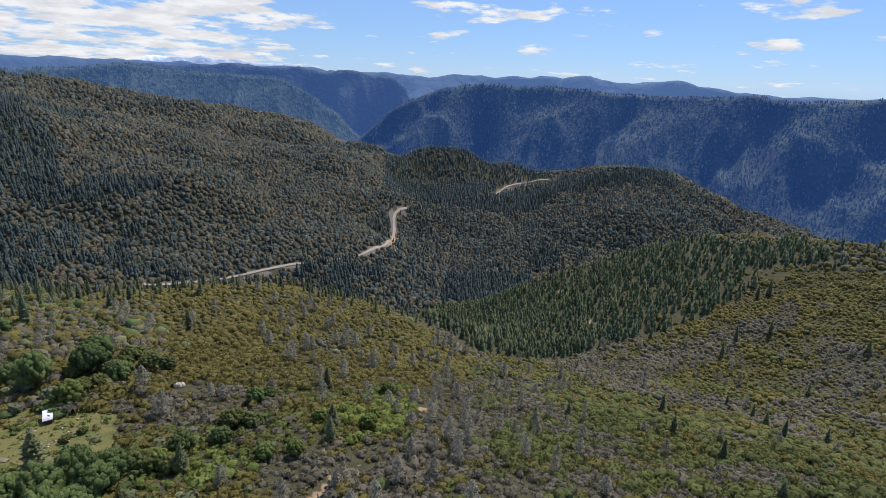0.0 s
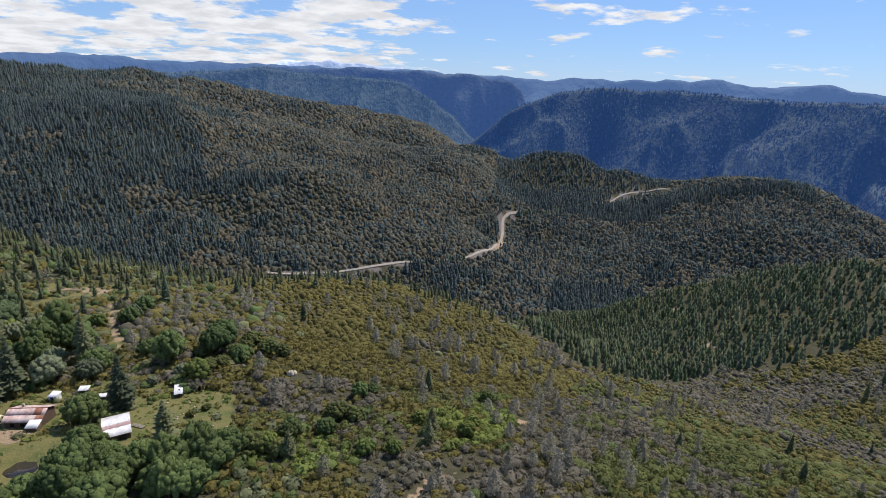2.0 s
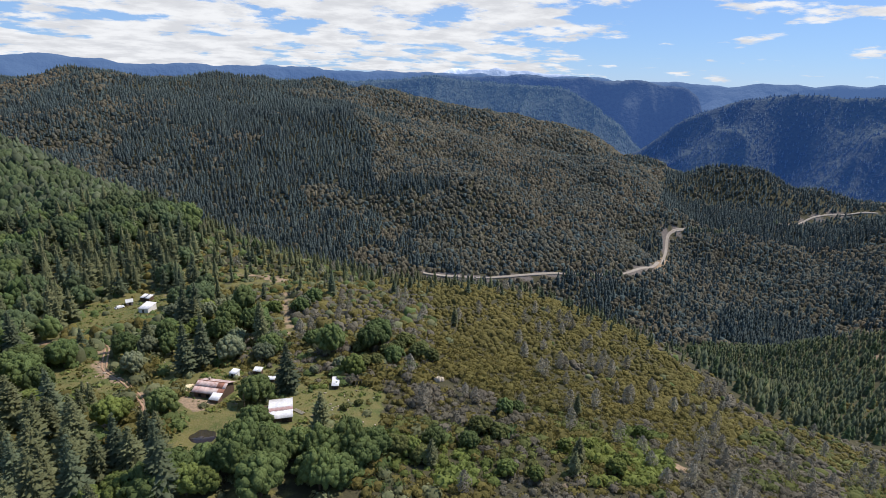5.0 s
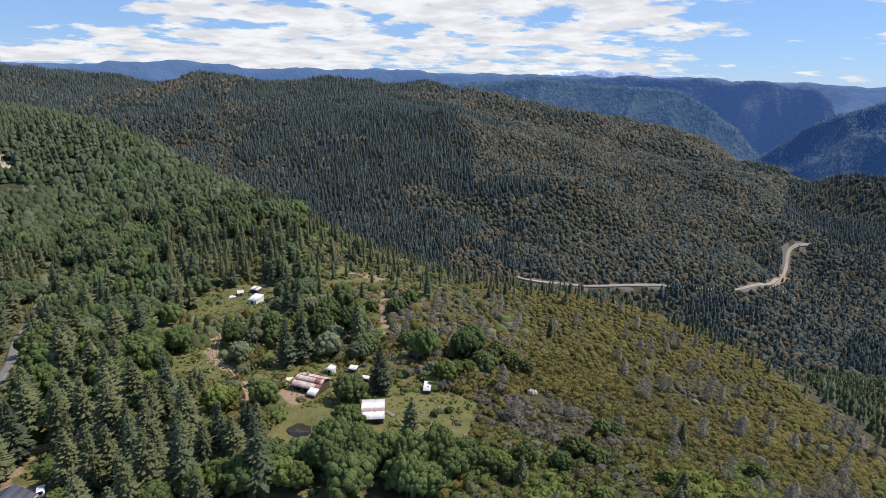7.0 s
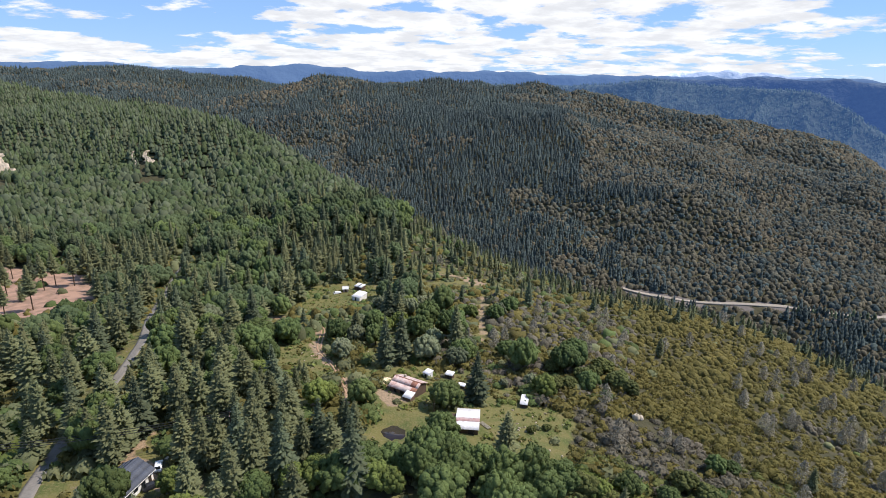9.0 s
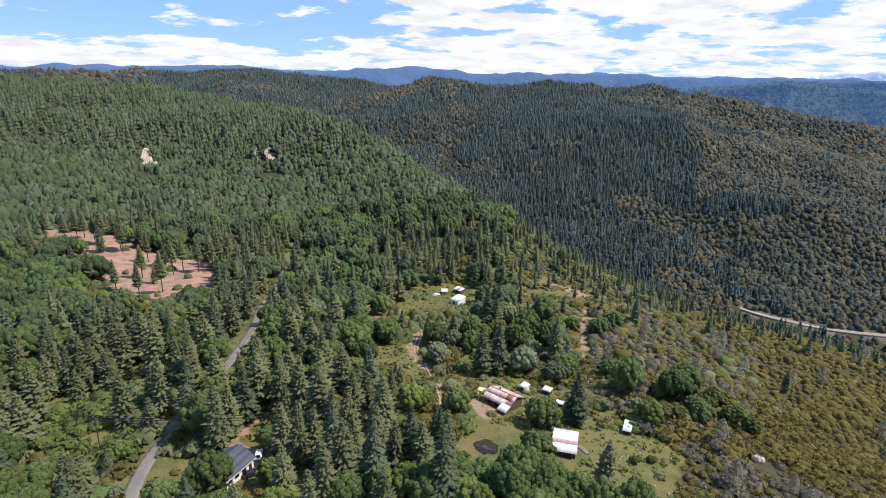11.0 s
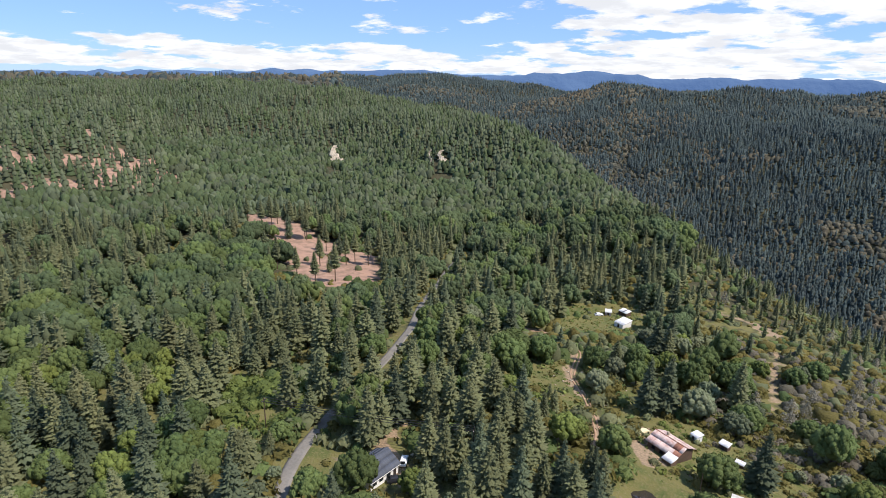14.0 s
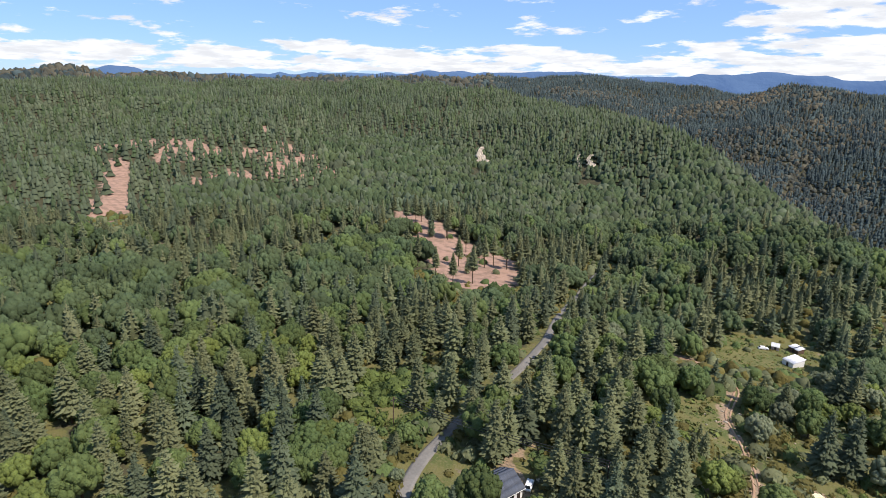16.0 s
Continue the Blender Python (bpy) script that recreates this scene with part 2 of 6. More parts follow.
def ground_material():
    """Litter and soil, with grass, dirt and cleared earth where the land's cover says so."""
    m = bpy.data.materials.new("ground cover")
    m.use_nodes = True
    n, l = m.node_tree.nodes, m.node_tree.links
    p = n["Principled BSDF"]
    p.inputs["Roughness"].default_value = 0.95
    p.inputs["Specular IOR Level"].default_value = 0.15
    geo = n.new("ShaderNodeNewGeometry")
    att = n.new("ShaderNodeAttribute")
    att.attribute_name = "cover"
    sepc = n.new("ShaderNodeSeparateColor")
    l.new(att.outputs["Color"], sepc.inputs[0])

    def noise_tex(scale, detail):
        t = n.new("ShaderNodeTexNoise")
        t.inputs["Scale"].default_value, t.inputs["Detail"].default_value = scale, detail
        l.new(geo.outputs["Position"], t.inputs["Vector"])
        return t.outputs["Fac"]

    def blend(f, a, b):
        q = n.new("ShaderNodeMix")
        q.data_type = "RGBA"
        l.new(f, q.inputs["Factor"])
        for s, v in (("A", a), ("B", b)):
            if isinstance(v, tuple):
                q.inputs[s].default_value = (*v, 1)
            else:
                l.new(v, q.inputs[s])
        return q.outputs["Result"]

    def step(f, lo, hi):
        q = n.new("ShaderNodeMapRange")
        l.new(f, q.inputs[0])
        q.inputs[1].default_value, q.inputs[2].default_value = lo, hi
        return q.outputs[0]

    fine, mid, wide = noise_tex(1.6, 6), noise_tex(0.22, 5), noise_tex(0.03, 4)
    soil = blend(step(mid, 0.4, 0.62), (0.066, 0.06, 0.034), (0.048, 0.047, 0.025))
    grass = blend(step(mid, 0.38, 0.6), (0.078, 0.096, 0.03), (0.135, 0.122, 0.045))
    grass = blend(step(wide, 0.48, 0.6), grass, (0.138, 0.128, 0.046))
    grass = blend(step(fine, 0.5, 0.66), grass, (0.145, 0.13, 0.06))
    bank = blend(step(fine, 0.4, 0.65), (0.17, 0.145, 0.13), (0.1, 0.09, 0.082))
    dirt = blend(step(fine, 0.4, 0.65), (0.30, 0.215, 0.14), (0.19, 0.145, 0.095))
    red = blend(step(mid, 0.4, 0.65), (0.34, 0.215, 0.155), (0.22, 0.145, 0.105))

    def soft(channel):
        add = n.new("ShaderNodeMath")
        add.operation = "ADD"
        l.new(channel, add.inputs[0])
        l.new(step(mid, 0.2, 0.8), add.inputs[1])
        return step(add.outputs[0], 0.8, 1.05)

    col = blend(soft(sepc.outputs[0]), soil, grass)
    col = blend(soft(sepc.outputs[2]), col, red)
    col = blend(soft(sepc.outputs[1]), col, dirt)
    col = blend(soft(att.outputs["Alpha"]), col, bank)
    l.new(col, p.inputs["Base Color"])
    b = n.new("ShaderNodeBump")
    b.inputs["Strength"].default_value, b.inputs["Distance"].default_value = 0.7, 0.35
    l.new(fine, b.inputs["Height"])
    l.new(b.outputs[0], p.inputs["Normal"])
    return m


GROUND = ground_material()


# ---- land ----
def lattice(ix, iy, seed):
    h = np.sin(ix * 127.1 + iy * 311.7 + seed * 74.7) * 43758.5453
    return h - np.floor(h)


def vnoise(x, y, seed=0.0):
    """Smooth chance values between -1 and 1, one to a unit."""
    ix, iy = np.floor(x), np.floor(y)
    fx, fy = x - ix, y - iy
    fx, fy = fx * fx * (3 - 2 * fx), fy * fy * (3 - 2 * fy)
    a, b = lattice(ix, iy, seed), lattice(ix + 1, iy, seed)
    c, d = lattice(ix, iy + 1, seed), lattice(ix + 1, iy + 1, seed)
    return 2 * ((a * (1 - fx) + b * fx) * (1 - fy) + (c * (1 - fx) + d * fx) * fy) - 1


def fractal(x, y, size, octaves=4, seed=0.0):
    total, gain = 0.0 * x, 1.0
    for k in range(octaves):
        total = total + gain * vnoise(x / size + 17.3 * k, y / size - 9.1 * k, seed + k)
        size, gain = size / 2.03, gain * 0.5
    return total


def polar(b, r):
    return -r * np.sin(np.radians(b)), r * np.cos(np.radians(b))


# ridges, edges and stream beds: bearing from north to the left, range from the homestead hill's top, height
LAND = {
    "hilltop": [(0, 0, 4), (120, 60, 6), (240, 60, 2)],
    "near_ring": [(94, 150, -2), (70, 150, 3), (50, 120, 8), (40, 118, 8), (10, 145, 3), (-15, 150, -4), (-41, 135, -7), (-62, 165, -27), (-84, 200, -24), (-110, 200, -20)],
    "ranch": [(30, 210, 0), (12, 205, -3), (5, 178, -1), (-3, 190, -3), (-13, 200, -8), (-30, 210, -22)],
    "edge": [(-47, 300, -62), (-38, 320, -52), (-27, 330, -36), (-18, 325, -26), (-9.7, 315, -23), (0, 320, -20), (6, 335, -18), (12, 440, -14), (19, 560, 2), (28, 700, 46), (35, 880, 56), (48, 1400, 70), (57, 1600, 76), (65, 1600, 75), (80, 1600, 72), (100, 1600, 66)],
    "bench": [(20, 290, -14), (30, 360, -18), (40, 380, -20), (50, 420, -18), (65, 420, -14), (85, 400, -8), (30, 520, -14), (45, 700, 0), (65, 700, 14), (90, 700, 20)],
    "stream": [(-85, 1000, -290), (-70, 950, -265), (-60, 900, -245), (-50, 800, -228), (-35, 690, -232), (-20, 640, -230), (-5, 640, -208), (8, 680, -172), (16, 810, -132), (24, 1060, -82), (30, 1350, -34), (36, 1700, 5)],
    "road_contour": [(-8, 790, -192), (-14.2, 800, -199), (-25, 870, -200), (-32, 985, -204), (-35.2, 1225, -200), (-40, 1330, -200), (-45.2, 1490, -200), (-50.5, 1600, -172)],
    "opposite_shoulder": [(24, 1350, -20), (13, 1330, 10), (4, 1330, 12), (-3, 1330, 8), (-14, 1330, -40), (-24, 1290, -106), (-31, 1240, -146)],
    "opposite_hollow": [(13, 1620, 55), (-3, 1560, 15), (-14, 1560, -35), (-24, 1560, -95)],
    "opposite_crest": [(36, 2400, 112), (31, 2300, 92), (27, 2050, 40), (21, 1900, 86), (13, 1900, 76), (4, 1900, 71), (-3, 1900, 60), (-10, 1900, 14), (-19, 1950, -14), (-27, 2000, -72), (-32, 1950, -168)],
    "knoll": [(-35, 1650, -135), (-40.6, 1650, -122), (-45, 1640, -142), (-49, 1620, -160), (-55, 1600, -142), (-60, 1550, -124), (-65, 1450, -158), (-70, 1350, -215), (-76, 1300, -250), (-86, 1300, -280)],
    "bend_hollow": [(-38.5, 1130, -226), (-37.8, 1290, -206), (-35.5, 1500, -178)],
    "bend_spur": [(-33.6, 1060, -196), (-32.4, 1200, -152), (-29.5, 1400, -108)],
    "knoll_foot": [(-45, 1180, -222), (-53, 1150, -190), (-60, 1150, -185), (-70, 1120, -225)],
    "east_ridge": [(-53, 640, -134), (-61, 645, -92), (-68, 645, -60), (-79, 620, -44), (-92, 600, -32)],
    "east_gully": [(-43, 560, -178), (-46, 470, -136), (-54, 445, -106), (-65, 350, -78), (-76, 330, -64), (-92, 320, -50)],
    "river": [(-95, 2250, -450), (-75, 2250, -440), (-55, 2300, -430), (-40, 2300, -400), (-33, 2500, -360), (-20, 2600, -300), (-5, 2500, -120), (10, 2500, -60)],
    "outskirts": [(-120, 700, -60), (-150, 700, 10), (180, 700, 25), (150, 700, 30), (120, 700, 25), (-125, 2000, -200), (-160, 2000, 30), (160, 2000, 80), (125, 2000, 85), (100, 2600, 70), (75, 2600, 76), (50, 2600, 86), (30, 3200, 20)],
    "rim": [(b, 4700, h) for b, h in ((-160, -40), (-120, -380), (-80, -420), (-40, -420), (0, -150), (40, 20), (80, 40), (120, 50), (160, 40))],
}


def survey():
    pts = []
    for name, rows in LAND.items():
        for (b0, r0, h0), (b1, r1, h1) in zip(rows, rows[1:]):
            x0, y0, x1, y1 = *polar(b0, r0), *polar(b1, r1)
            steps = 1 if name in ("outskirts", "rim", "bench", "hilltop") else 2
            for k in range(steps):
                f = k / steps
                pts.append((x0 + (x1 - x0) * f, y0 + (y1 - y0) * f, h0 + (h1 - h0) * f))
        b, r, h = rows[-1]
        pts.append((*polar(b, r), h))
    return np.array(pts)


SPOTS = survey()
SOFT = 25.0 + 0.03 * np.hypot(SPOTS[:, 0], SPOTS[:, 1])


def kernel(x, y):
    d2 = (x[:, None] - SPOTS[None, :, 0]) ** 2 + (y[:, None] - SPOTS[None, :, 1]) ** 2
    return -np.sqrt(d2 + SOFT[None, :] ** 2)


WEIGHT = np.linalg.solve(
    np.block([[kernel(SPOTS[:, 0], SPOTS[:, 1]) + 3.0 * np.eye(len(SPOTS)), np.ones((len(SPOTS), 1))], [np.ones((1, len(SPOTS))), np.zeros((1, 1))]]),
    np.r_[SPOTS[:, 2], 0.0])


def land(x, y):
    """The ground's height."""
    x, y = np.atleast_1d(np.asarray(x, float)), np.atleast_1d(np.asarray(y, float))
    z = np.empty_like(x)
    for i in range(0, len(x), 20000):
        s = slice(i, i + 20000)
        z[s] = kernel(x[s], y[s]) @ WEIGHT[:-1] + WEIGHT[-1]
    r = np.hypot(x, y)
    rough = np.clip((r - 250) / 900, 0, 1)
    gullies = 1 - 2 * np.abs(fractal(x, y, 260, 3, 5.0))
    z = z + rough * (9 * fractal(x, y, 330, 4, 2.0) - 14 * gullies) + 1.2 * fractal(x, y, 45, 3, 8.0) * np.clip(r / 150, 0, 1)
    z = z - 1.5 * np.clip(1.6 - np.hypot(x + 34.4, y - 134.9) / 5.6, 0, 1)
    return z


def land_at(x, y):
    return float(land([x], [y])[0])


def mesh_from(name, verts, tris, mats, index=None, smooth=False):
    """A mesh of triangles out of arrays."""
    me = bpy.data.meshes.new(name)
    verts, tris = np.asarray(verts, np.float32), np.asarray(tris, np.int32)
    me.vertices.add(len(verts))
    me.vertices.foreach_set("co", verts.ravel())
    me.loops.add(tris.size)
    me.loops.foreach_set("vertex_index", tris.ravel())
    me.polygons.add(len(tris))
    me.polygons.foreach_set("loop_start", np.arange(0, tris.size, 3, dtype=np.int32))
    for m in mats:
        me.materials.append(m)
    if index is not None:
        me.polygons.foreach_set("material_index", np.asarray(index, np.int32))
    if smooth:
        me.polygons.foreach_set("use_smooth", np.ones(len(tris), bool))
    me.update(calc_edges=True)
    return me


def grid_tris(rows, cols, close=False):
    i, j = np.meshgrid(np.arange(rows - 1), np.arange(cols if close else cols - 1), indexing="ij")
    a, b = i * cols + j, i * cols + (j + 1) % cols
    c, d = a + cols, b + cols
    return np.concatenate([np.stack([a, b, d], -1).reshape(-1, 3), np.stack([a, d, c], -1).reshape(-1, 3)])


# ---- roads, clearings ----
LANE = [(-90, 70), (-98, 77.5), (-104, 83.5), (-109, 90.5), (-112, 97.5), (-114.7, 103.6), (-117.6, 112), (-121, 123), (-128, 142), (-138, 165), (-148, 186), (-160, 203), (-172, 222), (-186, 250), (-203, 288), (-212, 312)]
TRACK = [(-50, 138), (-51, 152), (-59, 166), (-65, 176), (-75, 186), (-83, 215), (-95, 226), (-106, 229), (-114, 226)]
DRIVE = [(-97, 121), (-96, 112), (-91, 108), (-87, 106), (-82, 104)]
CANYON_ROAD = [(150, 800), (210, 785), (279, 779), (362, 773), (420, 766), (478, 768), (547, 801), (610, 870), (662, 935), (694, 985), (716, 999), (800, 1013), (942, 1012), (1063, 1042), (1116, 1063), (1190, 1047), (1240, 1004)]
YARD = [(-9, 171), (1, 177), (5, 164), (11, 166), (19, 158), (16, 151), (10, 144), (2, 133), (-9, 138), (-9, 152)]
CABIN_YARD = [(-46, 168), (-42, 156), (-37, 150), (-33, 143), (-27, 150), (-24, 158), (-19, 166), (-15, 176), (-24, 182), (-35, 180), (-42, 172)]
GARDEN = [(-104, 240), (-80, 250), (-70, 266), (-76, 290), (-98, 296), (-116, 276)]
MEADOW = [(-97, 179), (-88, 188), (-84, 201), (-83, 216), (-74, 199), (-72, 184), (-62, 176), (-59, 166), (-67, 160), (-86, 172)]
LANE_MEADOW = [(-164, 110), (-153, 119), (-139, 122), (-127, 116), (-119, 104), (-122, 96), (-130, 90), (-142, 90), (-150, 98)]
LAWN = [(-110, 98), (-108, 105), (-98, 101), (-90, 92), (-76, 88), (-74, 96), (-92, 84), (-104, 88)]
BARE_EDGE = [(-54, 318), (-45, 326), (-33, 325), (-20, 316), (-23, 300), (-36, 316)]
EARTH = [(-420, 292), (-376, 306), (-324, 292), (-262, 288), (-240, 268), (-218, 240), (-226, 212), (-268, 222), (-340, 264)]
THINNED = [(-840, 120), (-840, 260), (-700, 320), (-560, 310), (-500, 260), (-560, 190), (-520, 120), (-470, 90), (-480, 66), (-560, 80)]
RED_STRIP = [(-470, 68), (-490, 98), (-560, 112), (-650, 136), (-672, 122), (-560, 90)]
RED_STAND = [(-553, 222), (-644, 276), (-645, 306), (-562, 328), (-525, 302)]
FIR_SLOPE = [(190, 250), (215, 205), (244, 188), (340, 192), (377, 168), (419, 146), (487, 139), (545, 122), (575, 160), (545, 206), (532, 240), (530, 285), (508, 352), (490, 420), (440, 500), (380, 520), (250, 420)]
OLIVE_SHOULDER = [(-13, 258), (33, 267), (67, 247), (99, 233), (105, 205), (121, 180), (107, 148), (91, 149), (73, 180), (52, 194), (31, 213), (-3, 234)]
GREY_FLATS = ([(20, 182), (41, 175), (59, 169), (71, 153), (58, 141), (43, 142), (27, 145), (16, 151), (20, 160), (12, 168)],
              [(96, 129), (135, 145), (178, 151), (208, 147), (163, 110), (118, 93), (84, 75), (62, 84), (70, 97), (86, 103)],
              [(273, 182), (349, 152), (404, 127), (457, 113), (407, 94), (331, 125), (246, 143)])
BRIGHT_DELLS = ([(62, 133), (73, 136), (82, 132), (75, 119), (65, 119), (60, 123)],
                [(89, 142), (106, 148), (120, 145), (100, 123), (79, 103), (72, 106), (80, 122)],
                [(14, 128), (27, 131), (44, 123), (51, 116), (44, 107), (23, 102), (10, 109)],
                [(-46, 177), (-32, 184), (-14, 181), (-15, 173), (-27, 171), (-38, 170)],
                [(-8, 170), (2, 173), (2, 165), (-5, 160)])
PATH_UP = [(-20, 290), (-18, 258), (-17.5, 238), (-15, 218)]


def near_line(x, y, line):
    best = np.full(len(x), 1e9)
    for (x0, y0), (x1, y1) in zip(line, line[1:]):
        dx, dy = x1 - x0, y1 - y0
        f = np.clip(((x - x0) * dx + (y - y0) * dy) / (dx * dx + dy * dy + 1e-9), 0, 1)
        best = np.minimum(best, np.hypot(x - x0 - f * dx, y - y0 - f * dy))
    return best


def inside(x, y, poly):
    hit = np.zeros(len(x), bool)
    for (x0, y0), (x1, y1) in zip(poly, poly[1:] + poly[:1]):
        cross = ((y0 > y) != (y1 > y)) & (x < (x1 - x0) * (y - y0) / (y1 - y0 + 1e-12) + x0)
        hit ^= cross
    return hit


SPOKES = 360
radii = [1.5]
while radii[-1] < 4850:
    radii.append(radii[-1] + max(2.8, radii[-1] * 0.019))
radii = np.array(radii)
gb, gr = np.meshgrid(np.arange(SPOKES) * 360 / SPOKES, radii)
gx, gy = polar(gb.ravel(), gr.ravel())
ground = tagged(new("ground", mesh_from("ground", np.stack([gx, gy, land(gx, gy)], -1), grid_tris(len(radii), SPOKES, True), [GROUND], smooth=True)),
                "dry brown soil, grass and litter on wooded mountain slopes", "ground", kind="structure")
wx, wy = gx + 2.5 * fractal(gx, gy, 14, 2, 31.0), gy + 2.5 * fractal(gx, gy, 14, 2, 33.0)
cover = np.zeros((len(gx), 4))
for poly in (YARD, CABIN_YARD, GARDEN, MEADOW, LANE_MEADOW, LAWN):
    cover[inside(wx, wy, poly), 0] = 1
cover[:, 0] = np.maximum(cover[:, 0], 0.9 * ((np.abs((gb.ravel() + 180) % 360 - 180 - 6) < 13) & (gr.ravel() > 125) & (gr.ravel() < 200)))
soft_edge = 30 * fractal(gx, gy, 40, 3, 35.0)
cover[:, 0] = np.maximum(cover[:, 0], 0.55 * np.clip(((gx * -0.94 + gy * 0.34) - 25 + soft_edge) / 40, 0, 1) * (gr.ravel() < 330 + soft_edge) * (gy > -60 + soft_edge))
for line, wide in ((TRACK, 1.2), (DRIVE, 1.8), ([(-43, 168), (-41, 158), (-37, 152)], 2.5)):
    cover[near_line(wx, wy, line) < wide, 1] = 1
cover[inside(wx, wy, BARE_EDGE), 1] = 0.6
cover[near_line(wx, wy, PATH_UP) < 1.4, 1] = 0.55
cover[near_line(wx, wy, [(44, 82), (50, 90), (55, 95), (63, 97)]) < 1.6, 1] = 0.8
cover[np.hypot(wx - 107, wy - 121) < 2.6, 1] = 0.9
cover[near_line(wx, wy, [(449, 328), (455, 336)]) < 5, 1] = 1
cover[near_line(wx, wy, [(381, 240), (388, 248)]) < 4.5, 1] = 1
cover[near_line(wx, wy, [(560, 790), (600, 840), (640, 905)]) < 13, 1] = 0.9
cover[inside(wx, wy, EARTH), 2] = 1
cover[inside(wx, wy, RED_STRIP) | inside(wx, wy, RED_STAND), 2] = 1
cover[inside(wx, wy, THINNED) & (fractal(wx, wy, 60, 2, 71.0) > 0.45), 2] = 0.8
cover[(near_line(wx, wy, CANYON_ROAD) < 9) & (near_line(wx, wy, [(560, 790), (600, 840), (640, 905)]) > 15), 3] = 0.85
attr = ground.data.attributes.new("cover", "FLOAT_COLOR", "POINT")
attr.data.foreach_set("color", cover.astype(np.float32).ravel())


# far ridges that close the view, each a slope with side spurs that runs up to its crest, hazed by its material's
# emission
def far_ridge(name, label, mat, crest, near, top, far, foot, spurs, seed, cols=300, rows=60):
    b0, b1 = crest[0][0], crest[-1][0]
    bs = np.linspace(b0, b1, cols)
    order = np.argsort([c[0] for c in crest])
    hs = np.interp(bs, np.array([c[0] for c in crest])[order], np.array([c[1] for c in crest])[order])
    f = np.linspace(0, 1, rows)
    rr = np.where(f < 0.75, near + (top - near) * f / 0.75, top + (far - top) * (f - 0.75) / 0.25)
    B, R = np.meshgrid(bs, rr)
    H = np.broadcast_to(hs, B.shape)
    up = np.clip((R - near) / (top - near), 0, 1)
    x, y = polar(B.ravel(), R.ravel())
    x, y = x.reshape(B.shape), y.reshape(B.shape)
    side = B * top * math.pi / 180
    wobble = 120 * fractal(x, y, 700, 3, seed)
    v = np.abs(((side + wobble + (up - 1) * 620) / spurs) % 2 - 1)
    cut = (v * 0.6 + 0.4 * np.abs(vnoise((side + wobble) / (spurs * 0.37), up * 2, seed + 4))) * np.sin(up * math.pi) ** 0.8
    z = foot + (H - foot) * up ** 0.85 - 330 * cut * (spurs / 420) + 16 * fractal(x, y, 160, 4, seed + 2) * np.clip(up * 3, 0, 1)
    z = z + np.where(R > top, -(R - top) * 0.04, 0)
    ob = new(name, mesh_from(name, np.stack([x.ravel(), y.ravel(), z.ravel()], -1), grid_tris(rows, cols), [mat], smooth=True))
    return tagged(ob, label, "distant ridge", kind="structure")


far_ridge("backdrop_canyon_wall", "forested canyon wall with steep spurs in blue haze", FAR_WOOD,
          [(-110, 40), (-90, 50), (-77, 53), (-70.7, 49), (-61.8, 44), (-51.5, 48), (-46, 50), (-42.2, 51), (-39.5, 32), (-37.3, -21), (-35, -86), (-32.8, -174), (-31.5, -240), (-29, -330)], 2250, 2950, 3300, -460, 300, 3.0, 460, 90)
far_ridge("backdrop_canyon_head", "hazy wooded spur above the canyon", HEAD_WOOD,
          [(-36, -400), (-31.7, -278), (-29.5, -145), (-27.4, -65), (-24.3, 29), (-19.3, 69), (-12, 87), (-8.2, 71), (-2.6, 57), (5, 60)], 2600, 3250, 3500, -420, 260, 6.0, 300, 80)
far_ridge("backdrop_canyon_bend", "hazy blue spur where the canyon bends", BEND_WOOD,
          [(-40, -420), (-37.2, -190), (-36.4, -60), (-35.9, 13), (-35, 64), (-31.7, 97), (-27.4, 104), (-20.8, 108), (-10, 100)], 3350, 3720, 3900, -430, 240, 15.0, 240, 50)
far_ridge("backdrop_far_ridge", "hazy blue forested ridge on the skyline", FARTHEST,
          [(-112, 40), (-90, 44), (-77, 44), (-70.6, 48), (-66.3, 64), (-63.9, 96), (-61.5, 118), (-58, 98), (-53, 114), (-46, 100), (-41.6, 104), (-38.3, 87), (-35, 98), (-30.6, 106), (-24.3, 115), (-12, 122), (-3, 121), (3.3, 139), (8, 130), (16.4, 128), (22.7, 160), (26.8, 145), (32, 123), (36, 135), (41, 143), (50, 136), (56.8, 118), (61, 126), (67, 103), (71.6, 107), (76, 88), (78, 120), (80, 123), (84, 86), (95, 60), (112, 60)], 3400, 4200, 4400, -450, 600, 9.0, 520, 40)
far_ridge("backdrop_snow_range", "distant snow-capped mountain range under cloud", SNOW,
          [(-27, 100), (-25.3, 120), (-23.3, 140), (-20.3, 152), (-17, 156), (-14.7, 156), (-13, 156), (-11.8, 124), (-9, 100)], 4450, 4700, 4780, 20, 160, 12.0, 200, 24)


# ---- plants ----
rng = np.random.default_rng(7)


def ico(sub):
    bm = bmesh.new()
    bmesh.ops.create_icosphere(bm, subdivisions=sub, radius=1.0)
    bm.verts.ensure_lookup_table()
    v = np.array([x.co[:] for x in bm.verts])
    t = np.array([[x.index for x in f.verts] for f in bm.faces])
    bm.free()
    return v, t


def weld(parts):
    """One pair of arrays out of several."""
    vs, ts, n = [], [], 0
    for v, t in parts:
        vs.append(v)
        ts.append(t + n)
        n += len(v)
    return np.concatenate(vs), np.concatenate(ts)


